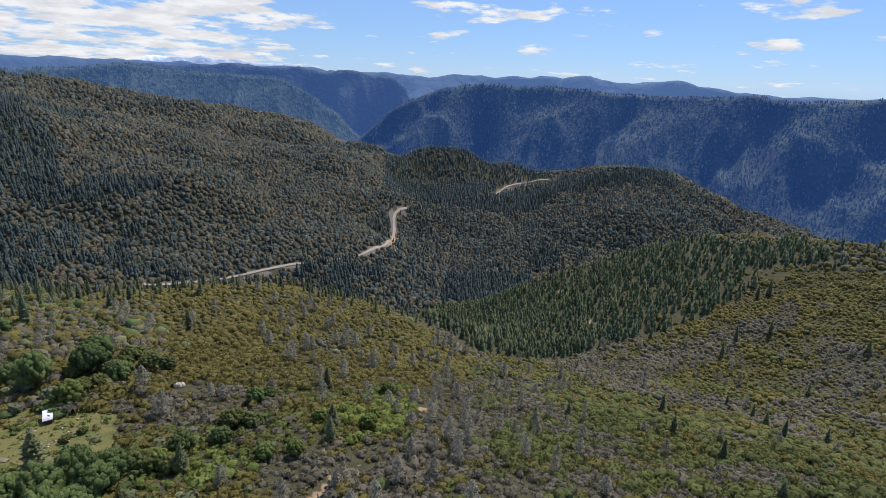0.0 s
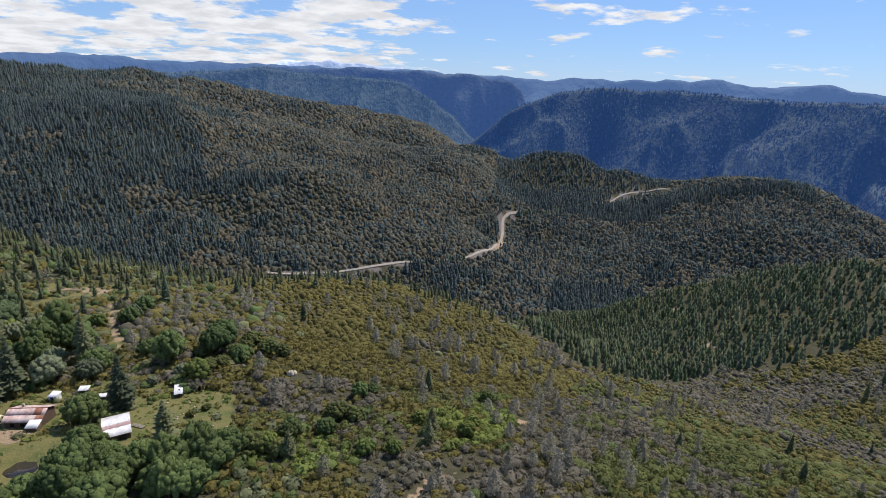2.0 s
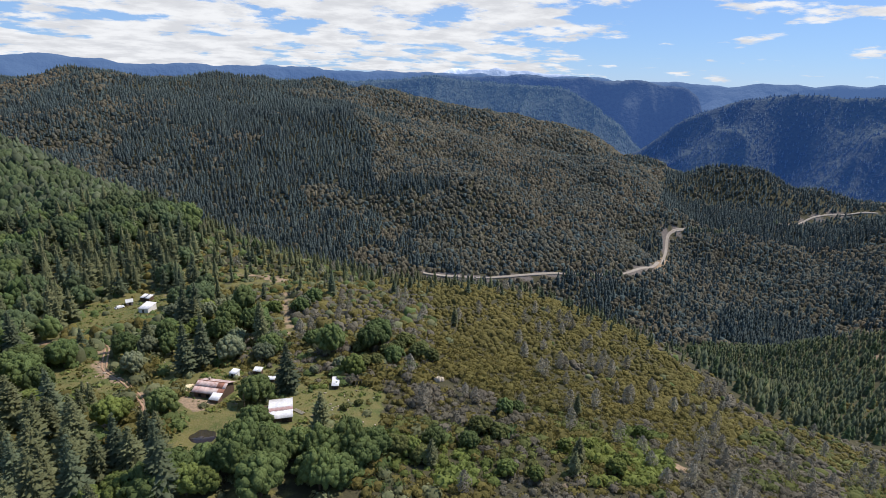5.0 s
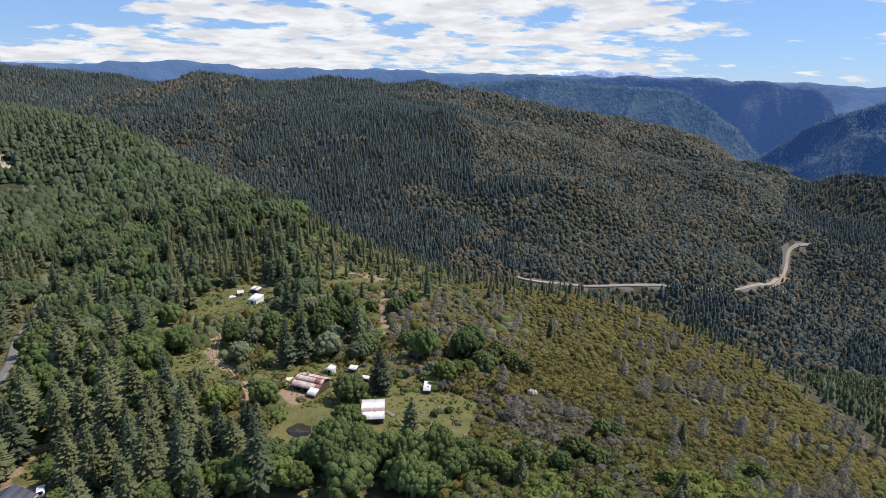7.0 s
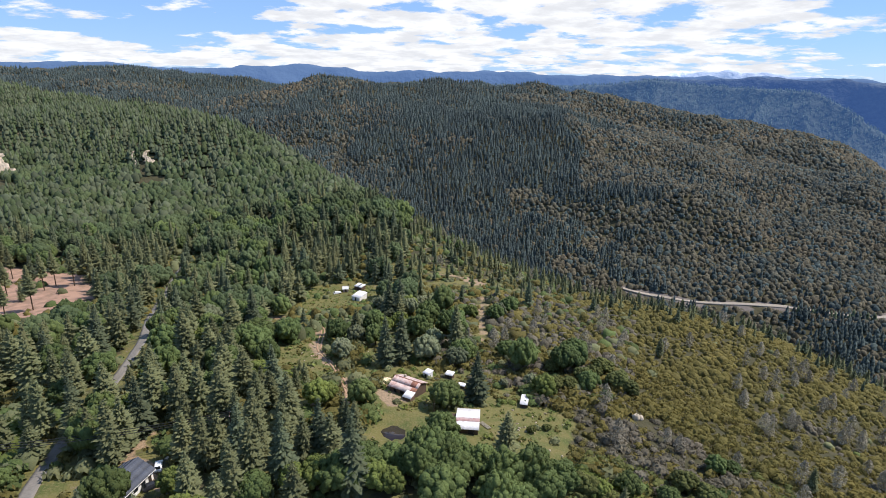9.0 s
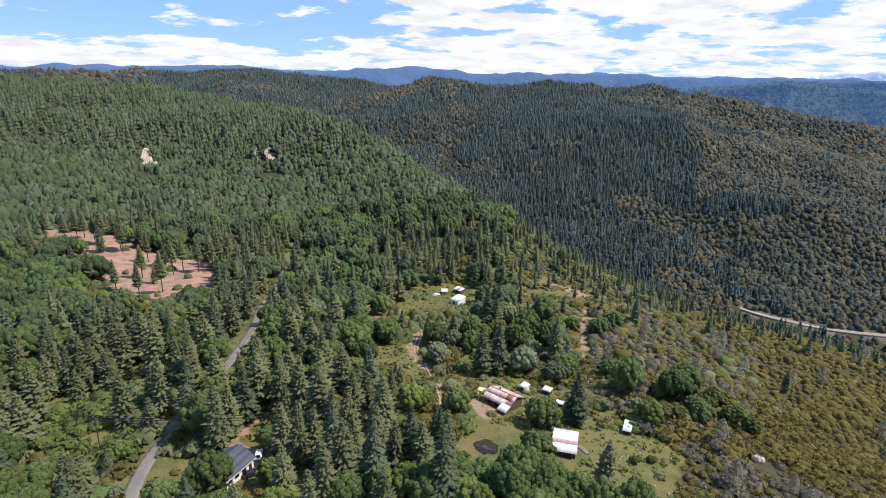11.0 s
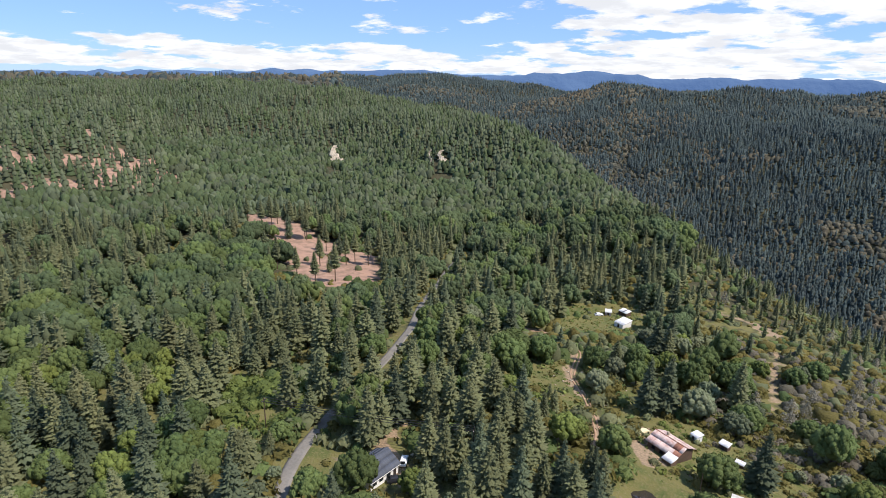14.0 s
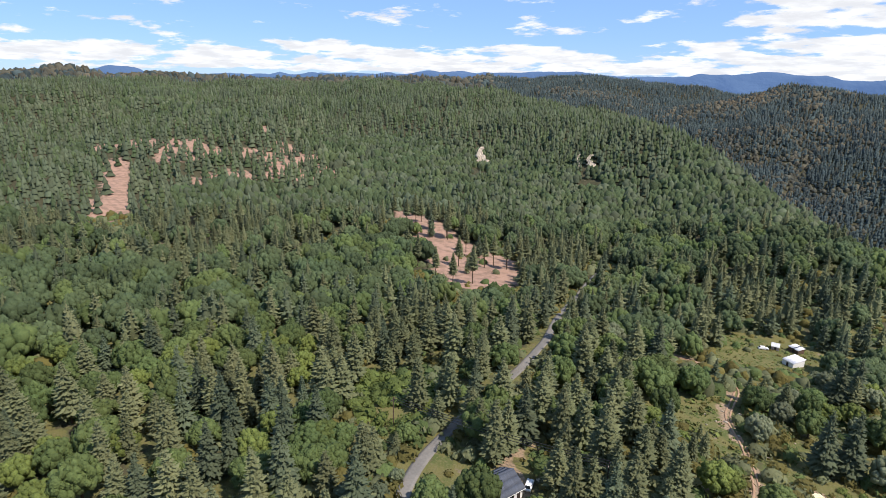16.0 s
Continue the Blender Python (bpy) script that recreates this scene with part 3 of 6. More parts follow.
def lump(sub, r, squash=0.8, rough=0.28, cut=-0.45):
    """An uneven leafy mass with its underside open."""
    v, t = ico(sub)
    t = t[v[t].mean(1)[:, 2] > cut]
    v = v * (1 + r.uniform(-rough, rough, len(v)))[:, None]
    return v * (1, 1, squash) + (0, 0, squash * 0.5), t


def tuft_leaves(points, outward, size, r, loose=0.38):
    """Small bent leaf sprays, two triangles each, at points."""
    n = len(points)
    o = outward + r.normal(0, loose, (n, 3))
    o /= np.linalg.norm(o, axis=1)[:, None] + 1e-9
    a = np.cross(o, r.normal(0, 1, (n, 3)))
    a /= np.linalg.norm(a, axis=1)[:, None] + 1e-9
    b = np.cross(o, a)
    s = (np.asarray(size) * r.uniform(0.6, 1.35, n))[:, None]
    v = np.stack([points - a * s, points + b * s * 0.75 + o * s * 0.25, points + a * s, points - b * s * 0.75 - o * s * 0.15], 1).reshape(-1, 3)
    k = np.arange(n)[:, None] * 4
    return v, np.concatenate([k + [0, 1, 2], k + [0, 2, 3]], 1).reshape(-1, 3)


def taper(path, radii_, sides=5):
    """A tapered limb along points."""
    path = np.asarray(path, float)
    ring = np.linspace(0, 2 * math.pi, sides, endpoint=False)
    vs = []
    for k, p in enumerate(path):
        d = path[min(k + 1, len(path) - 1)] - path[max(k - 1, 0)]
        d /= np.linalg.norm(d) + 1e-9
        a = np.cross(d, (0.3, 1, 0.2))
        a /= np.linalg.norm(a)
        b = np.cross(d, a)
        vs.append(p + radii_[k] * (np.cos(ring)[:, None] * a + np.sin(ring)[:, None] * b))
    return np.concatenate(vs), grid_tris(len(path), sides, True)


def pine_crown(r, height, spread, tiers, arms, base=0.12, droop=0.22, blunt=0.7, fuzz=0, size=0.4, core_too=True, ragged=0.3):
    """Tiers of roof-shaped boughs round a straight stem, over a dark core, with needle tufts near the bough ends."""
    bulge = r.uniform(0.82, 1.18, 9)
    lean = r.uniform(-0.03, 0.03, 2) * spread
    vs, pts, outs = [], [], []
    for k in range(tiers):
        f = (k + r.uniform(0.2, 0.8)) / tiers
        z = height * (base + (0.99 - base) * f)
        reach = spread * (0.07 + 0.95 * (1 - f ** (1.0 / blunt)) ** 0.9) * (0.55 + 0.45 * min(1, f * 4 + 0.3)) * bulge[int(f * 8.99)]
        n = max(4, int(round(arms * (0.45 + 0.55 * reach / spread))))
        for j in range(n):
            th = k * 2.39996 + (j + r.uniform(-0.3, 0.3)) * 2 * math.pi / n
            l = reach * r.uniform(1 - ragged * 1.25, 1 + ragged * 0.7)
            d, s_ = np.array([math.cos(th), math.sin(th), 0]), np.array([-math.sin(th), math.cos(th), 0])
            lift = -droop * l * r.uniform(0.2, 1.4) + 0.4 * l * f
            w = l * max(0.18, 1.55 / n) * r.uniform(0.7, 1.2)
            up = np.array([lean[0] * f, lean[1] * f, z + r.uniform(-0.9, 0.9) * height / tiers])
            side = d * l * r.uniform(0.55, 0.72) + (0, 0, lift * 0.5 - 0.16 * l)
            vs.append((up + (0, 0, 0.10 * l), up + side + s_ * w, up + d * l + (0, 0, lift), up + side - s_ * w))
            pts.append(up + d * l * r.uniform(0.55, 1.02) + (0, 0, lift * 0.8) + s_ * w * r.uniform(-0.8, 0.8))
            outs.append(d * 0.7 + (0, 0, 0.7))
    v = np.array(vs).reshape(-1, 3)
    q = np.arange(len(vs))[:, None] * 4
    bits = [(v, np.concatenate([q + [0, 2, 1], q + [0, 3, 2]], 1).reshape(-1, 3))]
    if core_too:
        sides = 6
        th = np.linspace(0, 2 * math.pi, sides, endpoint=False)
        core = []
        for zf in (base, base + 0.1, base + 0.45 * (1 - base), 0.94):
            f = (zf - base) / (0.99 - base)
            rr = spread * 0.56 * (0.05 + (1 - f ** (1.0 / blunt)) ** 0.9) * (0.5 if zf == base else 1) * r.uniform(0.8, 1.2, sides)
            core.append(np.stack([np.cos(th) * rr, np.sin(th) * rr, 0 * th + zf * height], -1))
        bits.append((np.concatenate(core), grid_tris(4, sides, True)))
    if fuzz:
        pk = r.integers(0, len(pts), fuzz)
        bits.append(tuft_leaves(np.array(pts)[pk] + r.normal(0, 0.04 * spread, (fuzz, 3)), np.array(outs)[pk], size, r, 0.35))
    return weld(bits)


def fir_small(r, sides=6, tiers=3):
    """A conifer as seen from far: ragged skirts above one another."""
    out = []
    for k in range(tiers):
        f = k / tiers
        z0, z1 = 0.06 + 0.84 * f, min(1.0, 0.06 + 0.84 * (f + 1.55 / tiers))
        rad = 0.235 * (1 - f) ** 0.7
        th = np.linspace(0, 2 * math.pi, sides, endpoint=False) + r.uniform(0, 6)
        rr = rad * r.uniform(0.7, 1.2, sides)
        ring = np.stack([np.cos(th) * rr, np.sin(th) * rr, z0 + r.uniform(-0.04, 0.04, sides)], -1)
        out.append((np.vstack([ring, [(r.uniform(-.02, .02), r.uniform(-.02, .02), z1)]]), np.array([[i, (i + 1) % sides, sides] for i in range(sides)])))
    return weld(out)


def dome_small(r, sides=6):
    """A broad crown as seen from far."""
    th = np.linspace(0, 2 * math.pi, sides, endpoint=False)
    lo = np.stack([np.cos(th), np.sin(th), 0 * th + 0.1], -1) * r.uniform(0.6, 1.25, sides)[:, None]
    up = np.stack([np.cos(th + 0.5) * 0.72, np.sin(th + 0.5) * 0.72, 0 * th + 0.72], -1) * r.uniform(0.6, 1.3, sides)[:, None]
    v = np.vstack([lo, up, [(r.uniform(-.2, .2), r.uniform(-.2, .2), 1.08)]])
    t = []
    for i in range(sides):
        j = (i + 1) % sides
        t += [[i, j, sides + i], [j, sides + j, sides + i], [sides + i, sides + j, 2 * sides]]
    return v, np.array(t)


def oak_crown(r, clumps, leaves, size, fine=True):
    """Leafy clumps, large and small, heaped into an uneven crown about a dark heart, with leaf sprays on them."""
    out, centres = [], []
    heart, ht = ico(1)
    out.append((heart * (0.72, 0.72, 0.46) + (0, 0, 0.62), ht))
    wave = r.uniform(0, 6, 3)
    for k in range(clumps):
        c = 1 - (k + 0.5) / clumps * 1.28
        th = k * 2.39996 + r.uniform(-0.35, 0.35)
        flat = math.sqrt(max(0.0, 1 - c * c))
        edge = 0.74 * (1 + 0.14 * math.sin(3 * th + wave[0]) + 0.10 * math.sin(2 * th + wave[1])) * r.uniform(0.82, 1.08)
        rad = r.uniform(0.9, 1.4) * 1.32 / math.sqrt(clumps)
        p = np.array([math.cos(th) * flat * edge, math.sin(th) * flat * edge, 0.60 + c * 0.46 * r.uniform(0.85, 1.1)])
        centres.append((p, rad))
        if fine:
            v, t = ico(1)
            t = t[v[t].mean(1) @ (p - (0, 0, 0.45)) > -0.25]
            v = v * rad * (1 + r.uniform(-0.34, 0.34, len(v)))[:, None] * (1, 1, 0.85) + p
        else:
            v, t = dome_small(r, 5)
            v = v * rad * (1.05, 1.05, 1.25) + p - (0, 0, rad * 0.4)
        out.append((v, t))
    if leaves:
        pick = r.integers(0, len(centres), leaves)
        d = r.normal(0, 1, (leaves, 3))
        d[:, 2] = np.abs(d[:, 2]) * 0.9 - 0.2
        d /= np.linalg.norm(d, axis=1)[:, None]
        cs, rs = np.array([c for c, _ in centres])[pick], np.array([q for _, q in centres])[pick]
        out.append(tuft_leaves(cs + d * rs[:, None] * r.uniform(0.9, 1.15, leaves)[:, None] * (1, 1, 0.88), d, size, r))
    return weld(out)


def wisp_crown(r, height, spread, tufts, size, low=0.12):
    """A thin feathery rounded crown of needle tufts on rising twigs."""
    f = r.uniform(0, 1, tufts) ** 0.85
    th = r.uniform(0, 2 * math.pi, tufts)
    wide = spread * np.sin(np.pi * np.clip(0.16 + 0.84 * f, 0, 1)) ** 0.7 * (1 + 0.22 * np.sin(3 * th + r.uniform(0, 6)))
    l = wide * np.sqrt(r.uniform(0.12, 1.05, tufts))
    p = np.stack([np.cos(th) * l, np.sin(th) * l, height * (low + (1 - low) * f) - 0.10 * l], -1)
    out = np.stack([np.cos(th) * 0.6, np.sin(th) * 0.6, 0 * th + 0.75], -1)
    return tuft_leaves(p, out, size, r, 0.45)


def scatter(name, label, category, templates, mats, pos, size, seed, smooth=False):
    """Many plants in one mesh: template and turn by chance, with a size for each (width, height)."""
    r = np.random.default_rng(seed)
    pick, turn = r.integers(0, len(templates), len(pos)), r.uniform(0, 2 * math.pi, len(pos))
    mat_pick = r.integers(0, len(mats), len(pos))
    vs, ts, ms, tones, n = [], [], [], [], 0
    for k, (v, t) in enumerate(templates):
        s = np.where(pick == k)[0]
        if not len(s):
            continue
        c, q = np.cos(turn[s])[:, None], np.sin(turn[s])[:, None]
        w, h = size[s, :1], size[s, 1:]
        x = (v[None, :, 0] * c - v[None, :, 1] * q) * w + pos[s, :1]
        y = (v[None, :, 0] * q + v[None, :, 1] * c) * w + pos[s, 1:2]
        z = v[None, :, 2] * h + pos[s, 2:3]
        vs.append(np.stack([x, y, z], -1).reshape(-1, 3))
        ts.append((t[None] + (np.arange(len(s)) * len(v))[:, None, None] + n).reshape(-1, 3))
        ms.append(np.repeat(mat_pick[s], len(t)))
        tones.append(np.repeat(r.random(len(s)), len(v)))
        n += len(s) * len(v)
    if not vs:
        return None
    ob = new(name, mesh_from(name, np.concatenate(vs), np.concatenate(ts), mats, np.concatenate(ms), smooth))
    ob.data.attributes.new("tone", "FLOAT", "POINT").data.foreach_set("value", np.concatenate(tones).astype(np.float32))
    return tagged(ob, label, category, kind="stuff")


def spread(spacing, r0, r1, b0=-90.0, b1=102.0, seed=0):
    """Jittered places over a sector of the land."""
    r = np.random.default_rng(seed)
    g = np.arange(-r1, r1, spacing)
    x, y = np.meshgrid(g, g)
    x, y = x.ravel(), y.ravel()
    rr = np.hypot(x, y)
    keep = (rr > r0 - spacing) & (rr < r1 + spacing)
    x, y = x[keep] + r.uniform(-0.48, 0.48, keep.sum()) * spacing, y[keep] + r.uniform(-0.48, 0.48, keep.sum()) * spacing
    rr, b = np.hypot(x, y), np.degrees(np.arctan2(-x, y))
    keep = (rr >= r0) & (rr < r1) & (b > b0) & (b < b1)
    return x[keep], y[keep], rr[keep], b[keep]


# ---- woods ----
def oaken(x, y):
    return fractal(x, y, 60, 3, 41.0)


STREAM_B, STREAM_R = zip(*sorted((b, r) for b, r, h in LAND["stream"]))
ROADS_NEAR = ((LANE, 3.0), (LANE[8:12], 4.5), (TRACK, 2.8), (DRIVE, 5.0), (PATH_UP, 3.0))
OPEN = (YARD, CABIN_YARD, GARDEN, MEADOW, LANE_MEADOW, LAWN, BARE_EDGE)


def is_open(x, y, margin=0.0):
    o = np.zeros(len(x), bool)
    for poly in OPEN:
        o |= inside(x, y, poly)
    for line, w in ROADS_NEAR:
        o |= near_line(x, y, line) < w + margin
    o |= near_line(x, y, [(q[0] + 6, q[1] - 7) for q in LANE[8:9]]) < 4
    o |= np.hypot(x + 87, y - 100) < 9
    for px_, py_, rad_ in ((-36, 147, 8), (-26, 141, 6), (-92, 244, 6)):
        o |= np.hypot(x - px_, y - py_) < rad_
    o |= np.hypot(x + 34, y - 135) < 8
    o |= np.hypot(x + 14, y - 146) < 9
    o |= np.hypot(x - 107, y - 121) < 3.5
    o |= near_line(x, y, [(44, 82), (50, 90), (55, 95), (63, 97)]) < 2.2
    o |= near_line(x, y, [(381, 240), (388, 248)]) < 3.5
    return o


# trees within half a kilometre
x, y, r, b = spread(8.6, 86, 480, seed=1)
n1, n2, u, u2 = fractal(x, y, 80, 3, 51.0), fractal(x, y, 30, 2, 53.0), rng.random(len(x)), rng.random(len(x))
bw = b + 3 * n1
kind = np.zeros(len(x), int)            # 0 none, 1 pine, 2 oak, 3 grey-green tree, 4 dead pine
oak_share = np.clip(0.42 + 1.0 * oaken(x, y), 0.05, 0.95)
oak_share = np.where((b > 38) & (r < 200), oak_share * 0.6, oak_share)
oak_share = np.where((b > 56) & (r > 200) & (r < 350), np.maximum(oak_share, 0.7), oak_share)
wood = (bw > 20) | ((bw > 8) & (r > 300))
kind[wood & (u < 0.88)] = 1
kind[wood & (u < 0.88) & (u2 < oak_share)] = 2
pines = (b > 13) & (b < 36) & (r < 158)
kind[pines & (u < 0.95)] = np.where(u2 < 0.12, 2, 1)[pines & (u < 0.95)]
grove = (bw > -7) & (b < 13) & (r < 142)
kind[grove & (u < 0.96)] = 2
ranch = (bw > -7) & (bw <= 20) & (r >= 142) & (r < 205)
kind[ranch & (u < 0.30)] = np.where(u2 < 0.6, 2, 3)[ranch & (u < 0.30)]
bare = (b > -12) & (b < 7) & (r > 205) & (r < 262) & (u > 0.62)
behind = (bw > -1) & (bw <= 20) & (r >= 205) & (r <= 300)
kind[behind & (u < 0.80)] = np.where(u2 < 0.22, 1, np.where(u2 < 0.80, 2, 3))[behind & (u < 0.80)]
rim = (b > -41) & (b <= 12) & (r > 284 + 22 * n2 + 12 * (b < -12))
kind[rim & (u < 0.85)] = np.where(u2 < 0.90, 1, 4)[rim & (u < 0.85)]
brush = (bw <= -7) & (r <= 330) & ~rim
kind[brush & (u < 0.012)] = 1
dead_share = np.clip(0.03 + 0.8 * np.clip(n2 + 0.08, 0, 1) * ((b < -22) & (b > -62) & (r < 290)) + 0.12 * (n2 > 0.3), 0, 0.6)
for flat in GREY_FLATS:
    dead_share = np.where(inside(x, y, flat), 0.42, dead_share)
kind[brush & (u > 1 - dead_share)] = 4
kind[brush & (b < -55) & (r < 330) & (u2 < 0.025)] = 1
east = (b < -38) & (r > 330)
kind[east & (r < 400) & (u < 0.25)] = 4


dark = inside(x + 18 * n2, y + 18 * n1, FIR_SLOPE)
kind[(b < -44) & ~dark & (r > 300) & (u < 0.03)] = 1
kind[dark] = 0
stand = inside(x, y, EARTH)
kind[stand] = np.where(u[stand] < 0.06, 1, 0)
stand = inside(x, y, THINNED)
kind[stand] = np.where(u[stand] < 0.8, 1, 0)
kind[bare] = 4
kind[is_open(x, y)] = 0

# places that lie open to the hilltop air, so that nothing tall stands before them: bearing, range, half width in degrees
OPEN_VIEWS = [(5, 141, 2.2), (-1.2, 160, 1.2), (12.2, 159, 2.6), (14.7, 164, 0.8), (10, 172, 0.9), (7.3, 174, 0.9), (6, 168, 0.8), (40.4, 131, 1.3), (51, 140, 1.2), (49, 147, 1.0),
              (40, 214, 0.9), (38.6, 245, 0.5), (35.2, 350, 0.7), (17.6, 268, 1.3), (18.5, 280, 1.5), (24.8, 190, 1.2), (22, 195, 1.0), (20.5, 182, 1.0), (18.4, 160, 0.8)]
OPEN_VIEWS += [(25.5, 248, 1.4), (14.3, 133, 2.4), (43, 325, 1.6), (46.5, 312, 2.0), (50, 350, 2.0), (52, 425, 2.0), (54, 480, 1.4), (48.5, 395, 2.0), (79.5, 490, 0.7), (79.3, 560, 0.6),
               (7.5, 308, 2.0), (4.3, 300, 1.3), (3.9, 236, 0.5), (4.0, 268, 0.5), (52.5, 170, 2.4), (-2.5, 138, 3.0), (-3.5, 155, 2.6), (-13.3, 171, 1.2), (35.8, 600, 0.7), (80, 500, 1.6), (79.4, 600, 0.9)]
OPEN_VIEWS += [(46.6, 660, 0.7), (20.5, 262, 2.0), (22.0, 270, 1.5), (50.5, 165, 2.2), (54.5, 168, 2.4), (42.0, 191, 1.2), (40.4, 214, 1.2), (38.5, 238, 1.0), (23.6, 203, 2.2)]


def tallest(x, y, r, b, z):
    """How high a tree may grow at each place."""
    top = np.full(len(x), 99.0)
    for ob, orange, half in OPEN_VIEWS:
        oz = land_at(*polar(ob, orange))
        line = 100 + (oz - 100) * r / orange - z
        sel = (np.abs(b - ob) < half + np.degrees(np.arctan(1.8 / r))) & (r < orange + 2)
        top = np.where(sel, np.minimum(top, line), top)
    return top


kind[(np.hypot(x, y) < 105) & (b > -20)] = 0

tr0 = np.random.default_rng(77)
SINGLE = {1: 225, 2: 215, 3: 60, 4: 200}
z = land(x, y)
cap = tallest(x, y, r, b, z)
cap = np.where((b < -8) & (r < 330), np.minimum(cap, 9.5), cap)
cap = np.where((b < 10) & (r > 270) & (r < 345), np.minimum(cap, tr0.uniform(5.6, 10.5, len(x))), cap)
cap = np.where((b <= 12) & (b > -40) & (r > 300), np.minimum(cap, tr0.uniform(7, 13, len(x))), cap)
cap = np.where(b <= -40, np.minimum(cap, tr0.uniform(9, 15, len(x))), cap)
kind[cap < 5.5] = 0
order = np.argsort(r)
single = np.zeros(len(x), bool)
for k, most in SINGLE.items():
    single[order[kind[order] == k][:most]] = True


# single trees: a few built with their parts, the others copies of them
def part(name, data, parent, label=""):
    ob = new(name, data)
    ob.parent = parent
    if label:
        ob["label"] = label
    return ob


def make_tree(name, label, group, trunk, trunk_mat, crown, crown_mat):
    root = tagged(new(name), label, "tree", group)
    part("trunk", mesh_from("trunk", *trunk, [trunk_mat]), root)
    part("crown", mesh_from("crown", *crown, [crown_mat]), root)
    return root


tr = np.random.default_rng(21)


def pine_model(h, spread_, arms, base, mat, label, droop=0.22, blunt=0.75):
    trunk = taper([(0, 0, -1.0), (0.05, 0.02, h * 0.35), (0.0, 0.05, h * 0.7), (0, 0, h * 0.97)], [h * 0.015, h * 0.012, h * 0.007, 0.03], 6)
    return make_tree("pine_tree", label, "pines of the plateau", trunk, BARK, pine_crown(tr, h, spread_, int(h * 2.3), arms, base, droop, blunt, 640, 0.25, True, 0.34), mat)


def oak_model(h, w, leaves, mat, label, group="oaks of the homestead", name="oak_tree"):
    limbs = [taper([(0, 0, -0.8), (0.1, 0, h * 0.2), (0.1, 0.1, h * 0.45)], [0.38, 0.30, 0.2], 6)]
    for k in range(5):
        th = k * 1.26 + tr.uniform(-0.3, 0.3)
        limbs.append(taper([(0.05, 0, h * 0.22), (math.cos(th) * w * 0.3, math.sin(th) * w * 0.3, h * 0.45), (math.cos(th) * w * 0.55, math.sin(th) * w * 0.55, h * 0.66)], [0.2, 0.13, 0.05], 4))
    v, t = oak_crown(tr, 64, leaves * 3 // 2, 0.04)
    return make_tree(name, label, group, weld(limbs), BARK, (v * (w, w, h / 1.25) + (0, 0, h * 0.03), t), mat)


PINES = [pine_model(18, 4.1, 12, 0.10, PINE, "green pine with a broad ragged crown", 0.3, 0.62),
         pine_model(20.5, 3.9, 11, 0.18, PINE, "tall green pine with a bare lower trunk", 0.3, 0.58),
         pine_model(14.5, 3.7, 12, 0.06, PINE, "dense young green pine with branches to the ground", 0.3, 0.68),
         pine_model(20, 4.2, 12, 0.05, FIR, "tall dark green fir with drooping branches", 0.4, 0.78),
         pine_model(23, 3.2, 9, 0.36, PINE, "tall pine with a long bare trunk in cleared ground", 0.3, 0.55),
         pine_model(18.5, 3.5, 10, 0.14, PINE, "slender green pine with gaps in its crown", 0.3, 0.6)]
OAKS = [oak_model(11.5, 6.2, 760, OAK, "broad leafy green oak in full leaf"),
        oak_model(9.5, 5.4, 660, OAK, "rounded green oak with a lumpy crown"),
        oak_model(13.5, 6.0, 800, OAK, "tall spreading green oak"),
        oak_model(9.0, 4.8, 600, BRIGHT, "light green leafy oak in spring leaf")]
LIVE_OAKS = [oak_model(6.5, 4.4, 420, GREEN_BRUSH, "rounded olive-green live oak", "live oaks of the slope", "live_oak"),
             oak_model(5.5, 3.9, 380, GREEN_BRUSH, "low dense olive-green live oak", "live oaks of the slope", "live_oak")]
PALES = [oak_model(8.5, 4.2, 460, PALE_OAK, "pale grey-green willow with a thin crown", "pale trees of the homestead", "willow_tree"),
         oak_model(7.0, 3.8, 420, PALE_OAK, "pale grey-green rounded tree", "pale trees of the homestead", "willow_tree")]
SNAGS = []
for k in range(3):
    h = (9.5, 8.0, 7.0)[k]
    root = tagged(new("dead_pine"), "feathery grey pine with a thin, half-bare crown", "tree", "dead pines of the burnt slope")
    part("trunk", mesh_from("trunk", *taper([(0, 0, -0.8), (0.05, 0, h * 0.5), (0, 0.05, h)], [h * 0.013, h * 0.009, 0.02], 5), [DEAD]), root)
    part("crown", mesh_from("crown", *wisp_crown(tr, h, h * (0.21, 0.23, 0.26)[k], 560, 0.22), [DEAD]), root)
    SNAGS.append(root)
MODELS = {1: PINES, 2: OAKS, 3: PALES, 4: SNAGS}
used = set()


def plant(model, px_, py_, scale, turn):
    m = Matrix.LocRotScale((px_, py_, land_at(px_, py_) - 0.1), Euler((0, 0, turn)), (scale * tr.uniform(0.9, 1.1), scale * tr.uniform(0.9, 1.1), scale))
    if model.name not in used:
        used.add(model.name)
        model.matrix_basis = m
        return model
    root = copy_thing(model, Matrix.Identity(4))
    root.matrix_basis = m
    return root


for i in np.where(single)[0]:
    ms = MODELS[kind[i]]
    ms = [q for q in ms if q is not PINES[4]]
    full = {1: 20.0, 2: 12.5, 3: 10.0, 4: 9.0}[kind[i]]
    plant(ms[int(tr.integers(0, len(ms)))], x[i], y[i], min(tr.uniform(0.78, 1.08), max(0.4, cap[i] / full)), tr.uniform(0, 6.28))
